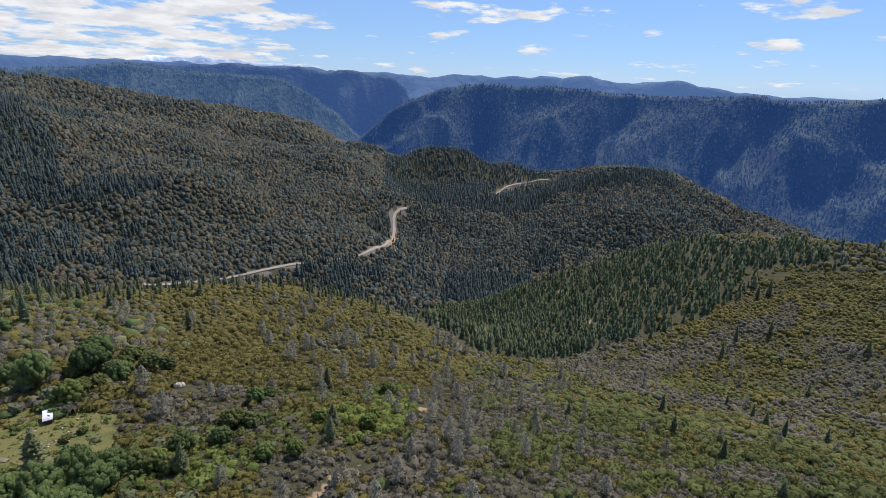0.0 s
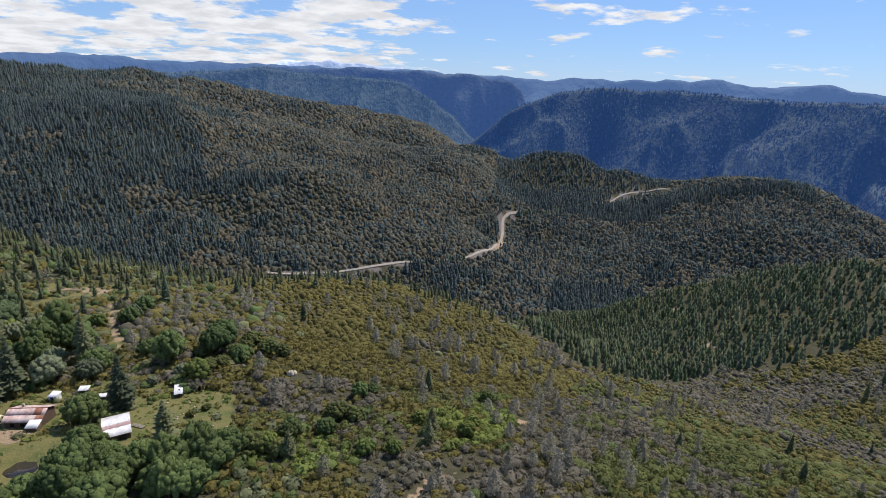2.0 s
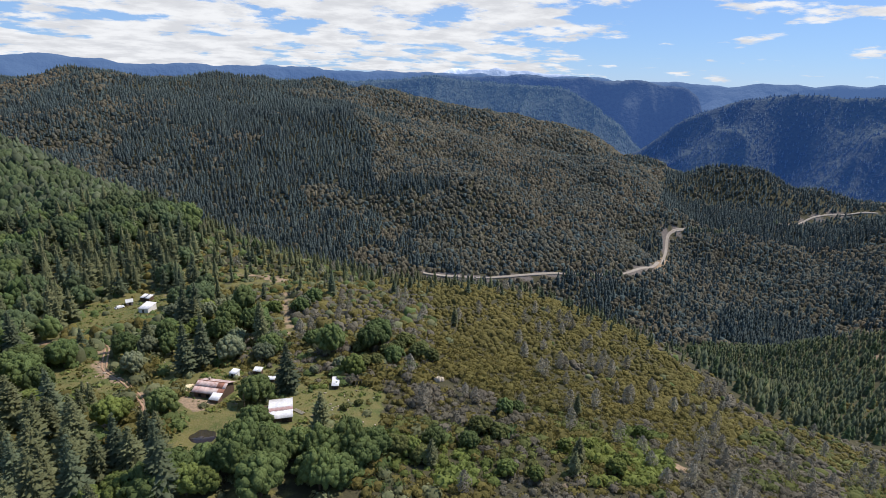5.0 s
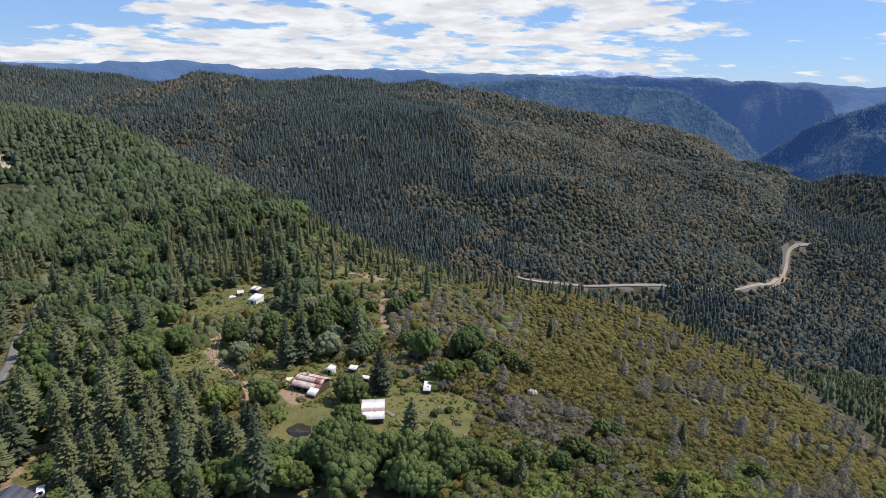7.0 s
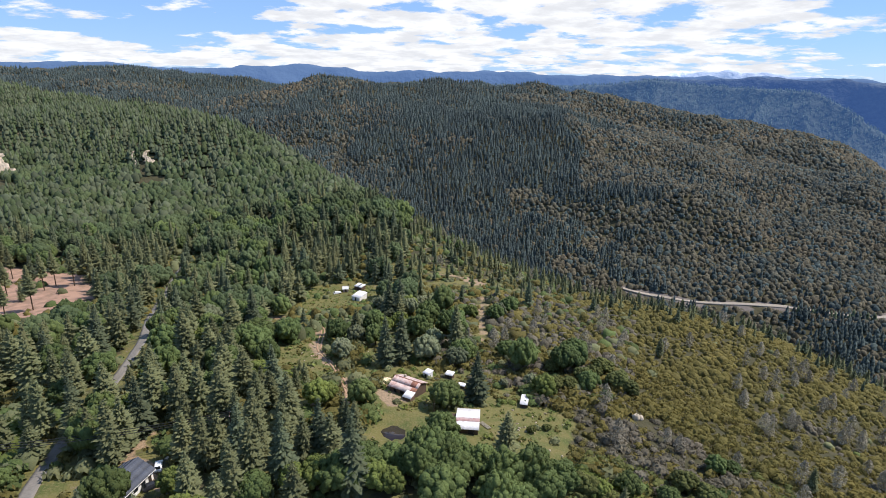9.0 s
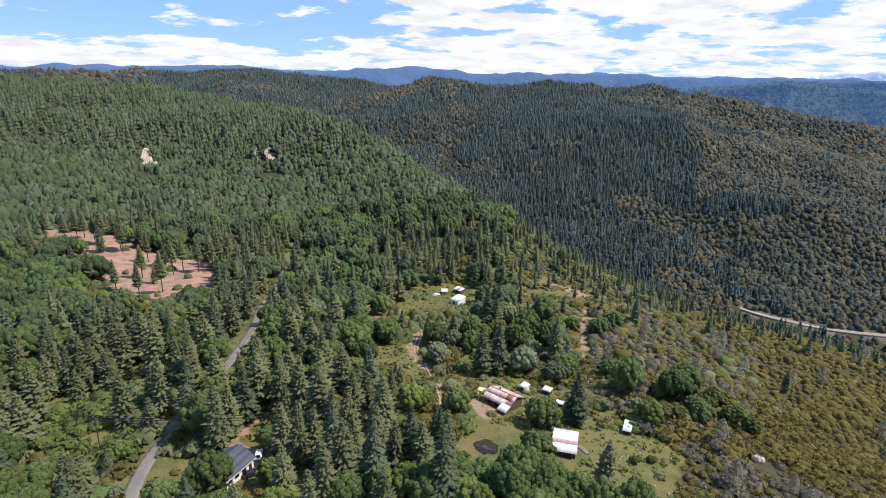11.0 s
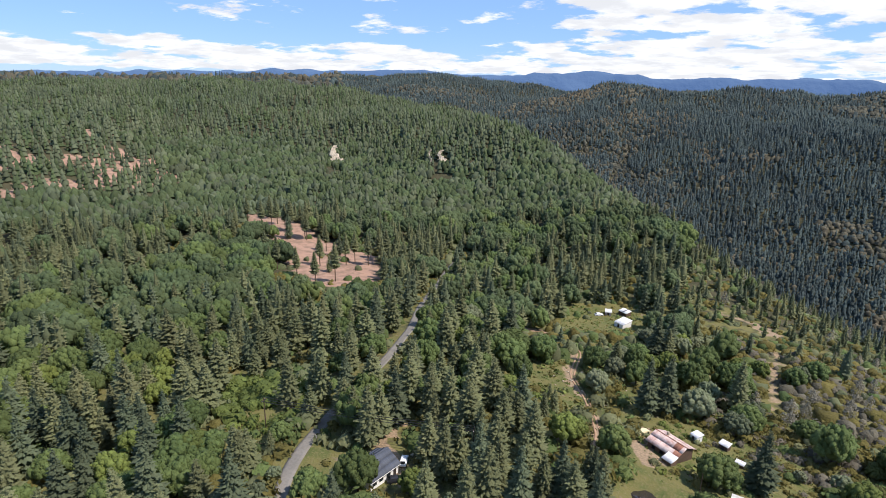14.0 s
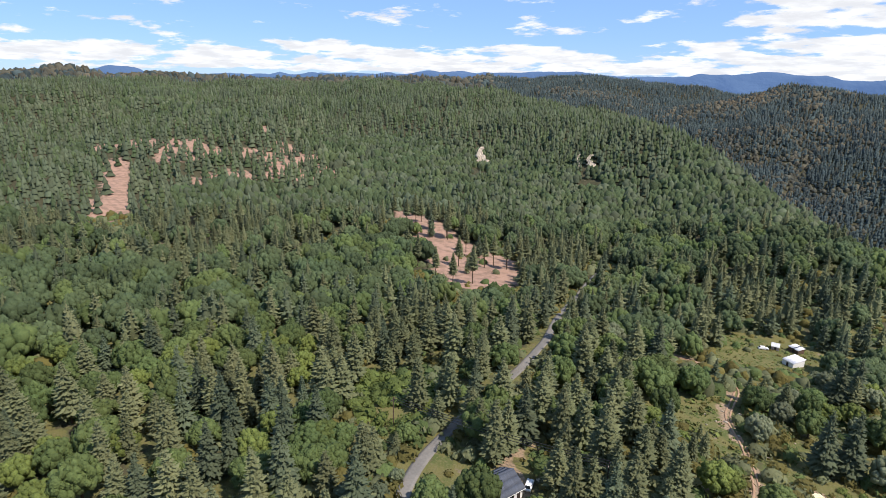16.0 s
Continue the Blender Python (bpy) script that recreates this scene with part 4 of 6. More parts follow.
# trees that stand out by themselves
for model, px_, py_, s in ((PINES[3], -12.0, 160, 0.92), (PINES[0], -1.5, 131, 0.85), (OAKS[1], -21, 153, 1.0), (PALES[0], -33.5, 188, 1.3), (PALES[1], -21.5, 186, 1.15),
                           (PINES[3], -47, 181, 1.0), (PINES[3], -42, 185, 1.05), (OAKS[2], -88, 93, 0.82), (PALES[0], -126, 195, 1.35), (PALES[1], -118, 199, 1.3), (OAKS[1], -121, 190, 1.15), (PALES[0], -131, 205, 1.35),
                           (OAKS[0], -89, 192, 0.95), (OAKS[1], -98, 190, 1.0), (OAKS[1], -104, 187, 0.9), (PINES[3], -118, 119, 0.9), (PINES[1], -112, 124, 0.95), (PALES[1], -4, 174, 0.5),
                           (LIVE_OAKS[1], 8, 177, 0.8), (LIVE_OAKS[0], 13, 178, 0.9), (LIVE_OAKS[1], 18, 180, 0.95), (LIVE_OAKS[0], 24, 187, 0.95), (LIVE_OAKS[1], 28, 192, 0.9), (LIVE_OAKS[0], 32, 197, 1.0), (LIVE_OAKS[0], 36, 187, 1.05), (LIVE_OAKS[1], 40, 184, 1.0), (LIVE_OAKS[1], 21, 200, 0.8), (LIVE_OAKS[1], 13, 193, 0.8), (LIVE_OAKS[0], 46, 136, 0.9), (LIVE_OAKS[1], 51, 133, 0.9), (LIVE_OAKS[0], 18, 122, 1.0), (LIVE_OAKS[1], 24, 120, 0.9), (LIVE_OAKS[1], 5.5, 147, 0.4), (LIVE_OAKS[1], 10, 150, 0.38), (OAKS[0], 58, 148, 0.55), (OAKS[1], 63, 150, 0.5), (PINES[2], 70, 118, 0.6), (PINES[2], 66, 112, 0.55), (PINES[2], 27, 118, 0.6), (OAKS[3], 22, 122, 0.7), (OAKS[1], 30, 128, 0.7), (OAKS[0], -13, 116, 0.9), (OAKS[2], -2, 117, 0.9), (OAKS[0], 12, 121, 0.8),
                           (OAKS[0], -46, 147, 0.8),
                           (PINES[0], -119, 106, 0.7), (PINES[2], -111.5, 112, 1.0), (PINES[5], -104, 108, 0.85), (PINES[0], -98.5, 112.5, 0.9), (PINES[3], -99, 119.5, 0.9), (PINES[1], -101, 128, 0.95), (PINES[0], -95, 131, 0.95), (PINES[5], -87, 129, 1.0), (PINES[1], -78, 124, 0.95), (PINES[5], -115, 79, 0.85),
                           (OAKS[1], -142, 79, 1.0), (OAKS[3], -146, 70, 1.1), (OAKS[3], -139, 61, 1.1), (OAKS[0], -121, 69, 0.9), (OAKS[1], -126.5, 80, 0.9), (OAKS[1], -66, 109, 0.9), (OAKS[3], -134, 70, 1.0), (OAKS[1], -128, 60, 1.0),
                           (PALES[1], -107.5, 84, 0.55), (PALES[0], -104, 77, 0.6), (PALES[1], -110, 71, 0.7), (PALES[1], -99, 72, 0.5),
                           (OAKS[0], -36, 114, 0.85), (OAKS[1], -29.5, 118, 0.85), (OAKS[2], -23, 123, 0.8), (OAKS[0], -40, 108, 0.9), (OAKS[3], -50, 105, 0.9), (OAKS[1], -57, 100, 0.9), (OAKS[0], -15.5, 125, 0.8), (OAKS[3], -28, 110, 0.8), (OAKS[3], 79, 112, 0.6), (OAKS[3], 84, 117, 0.55), (OAKS[3], 77, 124, 0.5), (OAKS[3], 104, 139, 0.55), (OAKS[3], 69, 125, 0.5), (OAKS[3], 47, 113, 0.6), (OAKS[3], 54, 110, 0.55), (OAKS[1], 40, 127, 0.6), (PINES[5], -131, 108, 0.95), (OAKS[1], -138, 114, 0.5)):
    plant(model, px_, py_, s, tr.uniform(0, 6.28))

for px_, py_ in ((-372, 276), (-373, 286), (-354, 284), (-347, 284), (-326, 281), (-296, 273), (-400, 283), (-301, 226), (-279, 218), (-256, 214), (-238, 212), (-260, 257), (-262, 267), (-251, 268), (-237, 226), (-269, 243), (-330, 283), (-371, 290), (-389, 297), (-256, 284), (-247, 281)):
    plant(PINES[4], px_, py_, tr.uniform(0.85, 1.1), tr.uniform(0, 6.28))
# the other trees of the near slopes
rest = ~single
mid_pines = [pine_crown(tr, 1.0, 0.21, 20, 9, 0.07, 0.25, bl, 70, 0.02, True, 0.42) for bl in (0.62, 0.7, 0.78, 0.6, 0.66, 0.72)]
mid_oaks = [oak_crown(tr, 34, 130, 0.055) for _ in range(6)]
for k, name, label, models, mats, lo, hi, wide in (
        (1, "pine_wood", "dense green pine wood on the plateau", mid_pines, [PINE, PINE, PINE, FIR], 13, 21, 1.0),
        (2, "oak_wood", "leafy green oak wood between the pines", mid_oaks, [OAK, OAK_SHADE, OAK_SHADE, OAK_SHADE], 8, 13, 0.6),
        (3, "willow_wood", "pale grey-green trees of the homestead", mid_oaks, [PALE_OAK], 7, 10, 0.55),
        (4, "dead_wood", "feathery grey half-bare pines on the slope", [wisp_crown(tr, 1.0, 0.23, 180, 0.04) for _ in range(5)], [DEAD], 6.5, 10, 1.0)):
    s = np.where(rest & (kind == k))[0]
    h = np.minimum(tr.uniform(lo, hi, len(s)), np.maximum(cap[s], 4.0))
    scatter(name, label, "wood", models, mats, np.stack([x[s], y[s], z[s] - 0.2], -1), np.stack([h * wide * tr.uniform(0.85, 1.15, len(s)), h], -1), 60 + k)

# brush
x, y, r, b = spread(2.75, 84, 520, seed=2)
n1, n2, u, u2 = fractal(x, y, 80, 3, 51.0), fractal(x, y, 22, 3, 57.0), rng.random(len(x)), rng.random(len(x))
bw = b + 3 * n1
chap = (bw <= -5)
mound = fractal(x, y, 11, 2, 73.0)
keep = np.where(chap, u < 0.985, np.where((b < 22) & (b > -5) & (r > 148), u < 0.42, u < 0.15))
keep &= (r < 440) | (b < -58)
keep &= ~inside(x + 10 * n2, y + 10 * n2, FIR_SLOPE) | (u < 0.12)
low_gap = (tallest(x, y, r, b, land(x, y)) < 9) & (b > 16)
keep |= low_gap & (u < 0.75)
keep |= (b > -12) & (b < 9) & (r > 165) & (r < 300) & (u < 0.85)
keep |= inside(x, y, LANE_MEADOW) & (u < 0.95)
keep |= (near_line(x, y, LANE) < 30) & (u < 0.45)
keep &= ~is_open(x, y) | (u < 0.13) | (inside(x, y, LANE_MEADOW) & (u < 0.95))
short = is_open(x, y)
for dell in BRIGHT_DELLS[3:]:
    keep |= inside(x, y, dell) & (u < 0.6)
keep &= (np.hypot(x + 34.4, y - 134.9) > 8) & (np.hypot(x + 34.6, y - 161.2) > 7.5) & (np.hypot(x + 13.2, y - 145.2) > 7.5)
keep &= ~inside(x, y, EARTH) | (u < 0.02)
keep &= near_line(x, y, LANE) > 3.2
keep &= ~((r < 118) & (b > 30))
n3 = fractal(x, y, 55, 3, 67.0)
wavy = (x + 7 * n2, y + 7 * n1)
colour = np.where((n3 + 0.35 * n2 > 0.2) & (u2 < 0.8), 1, 0)                                      # 0 olive, 1 grey, 2 bright, 3 green, 4 dull green
low_east = (b < -46) & (r < 330 + 40 * n1)
colour = np.where(low_east & (n3 + 0.4 * n2 < 0.4) & (u2 < 0.42 + 0.55 * ((n2 > -0.1) & (r < 250))), 4, colour)
colour = np.where((b < -8) & (r < 170) & (n1 + 0.6 * n2 > 0.1) & (u2 < 0.55), 4, colour)
for flat in GREY_FLATS:
    colour = np.where(inside(*wavy, flat) & (u2 < 0.78), 1, colour)
colour = np.where(inside(*wavy, OLIVE_SHOULDER) & (u2 < 0.94), 0, colour)
bright = inside(x, y, LANE_MEADOW)
for dell in BRIGHT_DELLS:
    bright |= inside(*wavy, dell) & (u2 < 0.93)
colour = np.where(bright, 2, colour)
colour = np.where((~chap & ~bright) | ((b > -14) & (r < 136) & (u2 < 0.8) & ~bright) | (u2 > 0.985), 3, colour)
mixed = (b > -12) & (b < 9) & (r > 165) & (r < 290)
colour = np.where(mixed, np.where(u2 < 0.32, 1, np.where(u2 < 0.86, 0, 3)), colour)
z = land(x, y)
cap = tallest(x, y, r, b, z)
keep &= cap > 1.0
single = np.zeros(len(x), bool)
order = np.argsort(r)
single[order[keep[order] & chap[order]][:240]] = True


def bush_model(mat, label, leaves=150):
    v, t = lump(1, tr, 0.7, 0.2, -0.3)
    d = tr.normal(0, 1, (leaves, 3))
    d[:, 2] = np.abs(d[:, 2])
    d /= np.linalg.norm(d, axis=1)[:, None]
    v, t = weld([(v * 0.8, t), tuft_leaves(d * (1, 1, 0.75) * tr.uniform(0.7, 1.1, leaves)[:, None] + (0, 0, 0.3), d, 0.15, tr, 0.5)])
    return tagged(new("bush", mesh_from("bush", v, t, [mat])), label, "bush", "bushes of the near slope")


BUSHES = {0: [bush_model(OLIVE, "olive-brown rounded manzanita bush") for _ in range(2)], 1: [bush_model(GREY, "dry grey leafless brush clump") for _ in range(2)],
          2: [bush_model(BRIGHT, "bright green leafy bush") for _ in range(2)], 4: [bush_model(GREEN_BRUSH, "dull green leafy bush") for _ in range(2)], 3: [bush_model(OAK, "dense green leafy bush") for _ in range(2)]}
size = (tr.uniform(1.35, 2.15, len(x)) + 1.0 * np.clip(mound, -0.5, 1)) * np.where((colour == 2) | (colour == 3), 1.2, 1.0) * np.where(b > 16, 1.25, 1.0) * np.where((b < -48) & (r < 240) & (colour == 4), 1.35, 1.0) * np.where((b > -12) & (b < 9) & (r > 165) & (r < 290), 1.35, 1.0) * np.where(short & ~inside(x, y, LANE_MEADOW), 0.55, 1.0)
for i in np.where(single)[0]:
    ms = BUSHES[int(colour[i])]
    ob = plant(ms[int(tr.integers(0, 2))], x[i], y[i], size[i], tr.uniform(0, 6.28))
dense = []
far_dense = []
for k in range(6):
    v, t = dome_small(tr, 6)
    d = tr.normal(0, 1, (7, 3))
    d[:, 2] = np.abs(d[:, 2])
    d /= np.linalg.norm(d, axis=1)[:, None]
    far_dense.append(weld([(v * (0.95, 0.95, 1.0) * tr.uniform(0.85, 1.15, (len(v), 1)), t), tuft_leaves(d * (0.95, 0.95, 0.8) + (0, 0, 0.15), d, 0.2, tr, 0.4)]))
for k in range(5):
    v, t = lump(1, tr, 0.8, 0.30, 0.0)
    d = tr.normal(0, 1, (26, 3))
    d[:, 2] = np.abs(d[:, 2])
    d /= np.linalg.norm(d, axis=1)[:, None]
    dense.append(weld([(v * 0.82, t), tuft_leaves(d * (1, 1, 0.72) * tr.uniform(0.75, 1.12, 26)[:, None] + (0, 0, 0.32), d, 0.21, tr, 0.5)]))
for k, name, label, mats in ((0, "manzanita_brush", "olive and brown manzanita brush on the slope", [OLIVE]), (1, "dry_brush", "grey dry brush on the slope", [GREY]),
                             (2, "green_brush", "bright green brush on the slope", [BRIGHT]), (4, "dull_brush", "dull green brush on the slope", [GREEN_BRUSH]), (3, "undergrowth", "green undergrowth between the trees", [OAK, OLIVE, PINE])):
    for beyond, name_, models in ((False, name, dense), (True, "far_" + name, far_dense)):
        s = np.where(keep & ~single & (colour == k) & ((r > 215) == beyond))[0]
        scatter(name_, label, "brush", models, mats, np.stack([x[s], y[s], z[s] - 0.25], -1), np.stack([size[s], size[s] * tr.uniform(0.75, 1.25, len(s))], -1), 70 + k)

# woods and brush across the valley
firs, domes = [fir_small(tr, 6, 3) for _ in range(8)], [dome_small(tr, 5) for _ in range(8)]
firs_far = [fir_small(tr, 5, 2) for _ in range(6)]
twins = []
for k in range(8):
    bits = []
    for j in range(3):
        v, t = dome_small(tr, 5)
        bits.append((v * (0.66, 0.66, 0.95) * tr.uniform(0.7, 1.1) + (0.5 * math.cos(2.1 * j), 0.5 * math.sin(2.1 * j), tr.uniform(-0.1, 0.1)), t))
    twins.append(weld(bits))


def far_wood(tag, spacing, r0, r1, b0, b1, seed):
    x, y, r, b = spread(spacing, r0, r1, b0, b1, seed)
    z = land(x, y)
    n1, n2, u, u2 = fractal(x, y, 190, 4, 61.0), fractal(x, y, 70, 3, 63.0), tr.random(len(x)), tr.random(len(x))
    bed = np.interp(b, STREAM_B, STREAM_R)
    over = z - np.interp(b, STREAM_B, [h for _, _, h in sorted(LAND["stream"])])
    across = r > bed
    cone = np.full(len(x), 0.9)
    cone = np.where(~across & (b > 14), np.clip(0.6 - 1.3 * n1 - 0.22 * ((b > 20) & (b < 58) & (r > 560) & (r < 1150)), 0.08, 0.95), cone)
    hill = across & (b > -34) & (b < 10 + 14 * n1)
    cone = np.where(hill, np.clip(0.02 + 0.12 * (n1 > 0.6) + 0.75 * (over < 24 + 7 * np.clip(b + 7, 0, 30) + 34 * n2), 0.03, 0.9), cone)
    cone = np.where(hill & (r > 1560), np.clip(0.9 * n1 - 0.25, 0.04, 0.85), cone)
    cone = np.where(across & (b >= 4 + 20 * n1), np.clip(0.76 - 0.95 * n1, 0.25, 0.94), cone)
    cone = np.where(across & (b < -34) & (b > -51) & (r > 1330), 0.93, cone)
    cone = np.where(across & (b <= -34) & ((r <= 1330) | (b < -51)), np.clip(0.22 + 0.8 * (n1 > 0.3), 0, 0.95), cone)
    ridge_top = (b < -50) & (r > 590) & (r < 690)
    cone = np.where(ridge_top, 0.55, cone)
    is_cone = u < cone
    keep = u2 < np.where(is_cone, 0.92, 0.96)
    veiled = ((b < -25.5) & (b > -31.6)) | ((b < -36.8) & (b > -44.3))
    to_road = near_line(x, y, CANYON_ROAD)
    keep &= (to_road > np.where(veiled, 4.0, 7.5)) & ((to_road > 10) | veiled | (u2 < 0.5))
    keep &= (near_line(x, y, [(q[0] - 8, q[1] - 10) for q in CANYON_ROAD]) > 7) | (u2 < 0.4) | veiled
    keep &= ~(inside(x, y, THINNED) & (fractal(x, y, 60, 2, 71.0) > 0.35) & (u2 > 0.5)) & ~inside(x, y, EARTH) & ~(inside(x, y, RED_STRIP) & (u2 > 0.36)) & ~(inside(x, y, RED_STAND) & (u2 > 0.76))
    is_cone |= inside(x, y, THINNED)
    keep &= tallest(x, y, r, b, z) > 10
    keep &= ~((z < -270) & (r > 1650)) & ~((b < -34) & (r > 1760))
    keep &= np.hypot(x - 452, y - 332) > 5
    keep &= ~((b < -43) & (r < 700) & ~across) & ~(inside(x, y, FIR_SLOPE) & (b < -40))
    for sx, sy in ((-499, 476), (-368, 509)):
        keep &= np.hypot(x - sx, y - sy) > 9
    dead = keep & hill & (u2 < 0.04)
    for sel, name, label, models, mats, size in (
            (keep & is_cone & ~across & (b < 14), "slope_forest_" + tag, "green conifer forest on the near valley side", firs, [PINE, OAK_SHADE, FIR], (5.5, 10, 1.05)),
            (keep & is_cone & across, "fir_forest_" + tag, "dark conifer forest on the mountain side", firs if r1 < 1600 else firs_far, [HAZED_FIR], (9.5, 17, 1.1)),
            (keep & is_cone & ~across & (b >= 14), "pine_forest_" + tag, "green conifer forest of the plateau", firs, [FIR, FIR, OAK_SHADE], (10, 17, 1.05)),
            (keep & ~is_cone & across, "hill_brush_" + tag, "brown-green brush on the opposite hill", domes, [BROWN, BROWN, BROWN, HAZED_FIR], (spacing * 0.66, spacing * 1.15, 0.76)),
            (keep & ~is_cone & ~across, "oak_forest_" + tag, "leafy green oak forest of the plateau", twins, [OAK_SHADE, OAK_SHADE, FIR], (6, 10, 0.72))):
        s = np.where(sel)[0]
        h = tr.uniform(size[0], size[1], len(s))
        scatter(name, label, "forest", models, mats, np.stack([x[s], y[s], z[s] - 0.4], -1), np.stack([h * size[2] * tr.uniform(0.8, 1.2, len(s)), h], -1), seed + 5, models is domes)


# the wooded east slope up to its brushy ridge
x, y, r, b = spread(5.0, 270, 720, -92, -40, 84)
z = land(x, y)
n1, u, u2 = fractal(x, y, 60, 3, 63.0), tr.random(len(x)), tr.random(len(x))
crest = ~inside(x + 18 * n1, y + 18 * n1, FIR_SLOPE) & (b < -50)
gap = (near_line(x, y, [(449, 328), (455, 336)]) < 3.5) | (near_line(x, y, [(424, 289), (428, 295)]) < 2.5)
gap |= tallest(x, y, r, b, z) < 8
gap |= (r < 520) & ~inside(x + 18 * n1, y + 18 * n1, FIR_SLOPE)
for sel, name, label, models, mats, lo, hi, wide in (
        (~gap & ~crest & (u < 0.74 + 0.22 * n1), "slope_forest", "dense dark conifer forest on the shaded east slope", firs, [FIR, FIR, OAK_SHADE, PINE], 5.5, 13, 1.05),
        (~gap & crest & (u < 0.07), "ridge_forest", "scattered conifers along the east ridge", firs, [FIR, PINE], 6, 11, 1.2),
        (~gap & crest & (u >= 0.07) & (u < 0.95), "ridge_brush", "olive brush along the east ridge", domes, [OLIVE, OLIVE, BROWN, GREY], 2.4, 4.6, 0.8)):
    s = np.where(sel)[0]
    h = tr.uniform(lo, hi, len(s))
    scatter(name, label, "forest", models, mats, np.stack([x[s], y[s], z[s] - 0.3], -1), np.stack([h * wide * tr.uniform(0.8, 1.2, len(s)), h], -1), 86, models is domes)

# trees below the canyon road that hide stretches of it
pts = []
for (x0, y0), (x1, y1) in zip(CANYON_ROAD, CANYON_ROAD[1:]):
    for f in np.arange(0, 1, 4.5 / math.hypot(x1 - x0, y1 - y0)):
        px_, py_ = x0 + (x1 - x0) * f, y0 + (y1 - y0) * f
        bb = math.degrees(math.atan2(-px_, py_))
        if -31.6 < bb < -25.4 or -44.2 < bb < -36.6:
            k = 1 - tr.uniform(5, 12) / math.hypot(px_, py_)
            pts.append((px_ * k, py_ * k))
pts = np.array(pts)
h = tr.uniform(10, 16, len(pts))
scatter("roadside_forest", "dark conifers below the canyon road", "forest", firs, [HAZED_FIR, FIR], np.c_[pts, land(*pts.T) - 0.4], np.stack([h * 1.4, h], -1), 88)

far_wood("near", 6.4, 480, 1500, -90, 46, 81)
far_wood("far", 8.6, 1500, 2450, -92, 46, 82)
far_wood("plateau", 8.2, 480, 1750, 46, 102, 83)
far_wood("skyline", 18.0, 1750, 2750, 46, 102, 85)


def wall_wood(of, name, count, label, mat):
    """Conifers on a far slope, at places on its faces."""
    me = bpy.data.objects[of].data
    co = np.empty(len(me.vertices) * 3, np.float32)
    me.vertices.foreach_get("co", co)
    co = co.reshape(-1, 3)
    tri = np.empty(len(me.polygons) * 3, np.int32)
    me.loops.foreach_get("vertex_index", tri)
    tri = tri.reshape(-1, 3)
    rr = np.hypot(*co[tri].mean(1)[:, :2].T)
    tri = tri[rr < np.percentile(rr, 84)]
    pk = tri[tr.integers(0, len(tri), count)]
    w = tr.dirichlet((1, 1, 1), count)[:, :, None]
    pos = (co[pk] * w).sum(1) - (0, 0, 1.5)
    h = tr.uniform(10, 17, count)
    scatter(name, label, "forest", firs_far, [mat], pos, np.stack([h * tr.uniform(0.9, 1.5, count), h], -1), 91)


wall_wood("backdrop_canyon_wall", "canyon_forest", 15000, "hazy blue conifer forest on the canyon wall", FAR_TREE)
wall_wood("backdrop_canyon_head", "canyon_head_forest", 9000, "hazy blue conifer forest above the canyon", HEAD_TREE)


# ---- buildings and small things ----
WHITE_SHEET = material("white painted roof sheet", (0.74, 0.74, 0.75), rough=0.5, vary=0.06, grain=1.6, patch=0.5, second=(0.56, 0.55, 0.55), bump=0.05, metal=0.0)
RUST_SHEET = material("rusted roof sheet", (0.36, 0.22, 0.19), rough=0.8, vary=0.14, grain=1.5, patch=0.3, second=(0.56, 0.47, 0.44), bump=0.1)
MAUVE = material("dusty faded red sheet", (0.34, 0.2, 0.19), rough=0.7, vary=0.1, grain=1.5, patch=0.35, second=(0.42, 0.3, 0.28), bump=0.1)
RUST_DARK = material("dark rusted sheet", (0.20, 0.085, 0.06), rough=0.8, vary=0.2, grain=1.5, patch=0.4, second=(0.30, 0.15, 0.10), bump=0.1, per="object")
GREY_ROOF = material("dark blue-grey shingles", (0.085, 0.095, 0.12), rough=0.85, vary=0.1, grain=3, patch=0.4, second=(0.06, 0.068, 0.085), bump=0.3, per="object")
BOARD = material("weathered brown boards", (0.13, 0.085, 0.06), rough=0.9, vary=0.25, grain=3, patch=0.6, second=(0.08, 0.055, 0.04), bump=0.3, per="object")
WHITE_WALL = material("white painted wall", (0.74, 0.74, 0.72), rough=0.7, vary=0.06, grain=2, patch=0.5, second=(0.62, 0.61, 0.58), bump=0.1, per="object")
TRIM_DARK = material("dark wooden trim", (0.05, 0.04, 0.035), rough=0.8, vary=0.1, grain=4, patch=0.8, per="object")
PANE = material("dark window glass", (0.02, 0.025, 0.03), rough=0.08, vary=0.0, grain=1, patch=0.5, bump=0, per="object")
POND = material("dark pond water", (0.018, 0.016, 0.020), rough=0.06, vary=0.0, grain=1.5, patch=0.2, second=(0.030, 0.024, 0.022), bump=0.04)
TYRE = material("black rubber", (0.02, 0.02, 0.02), rough=0.9, vary=0.0, grain=8, patch=1, per="object")
CAR_CREAM = material("cream car paint", (0.72, 0.62, 0.40), rough=0.3, vary=0.0, grain=3, patch=0.6, second=(0.66, 0.56, 0.36), bump=0, per="object")
CAR_WHITE = material("white car paint", (0.75, 0.75, 0.75), rough=0.3, vary=0.0, grain=3, patch=0.6, second=(0.68, 0.68, 0.68), bump=0, per="object")
CAR_DARK = material("dark car paint", (0.03, 0.032, 0.038), rough=0.25, vary=0.0, grain=3, patch=0.6, bump=0, per="object")
STEEL = material("dull grey steel", (0.35, 0.36, 0.37), rough=0.5, vary=0.05, grain=4, patch=0.8, metal=0.6, bump=0, per="object")
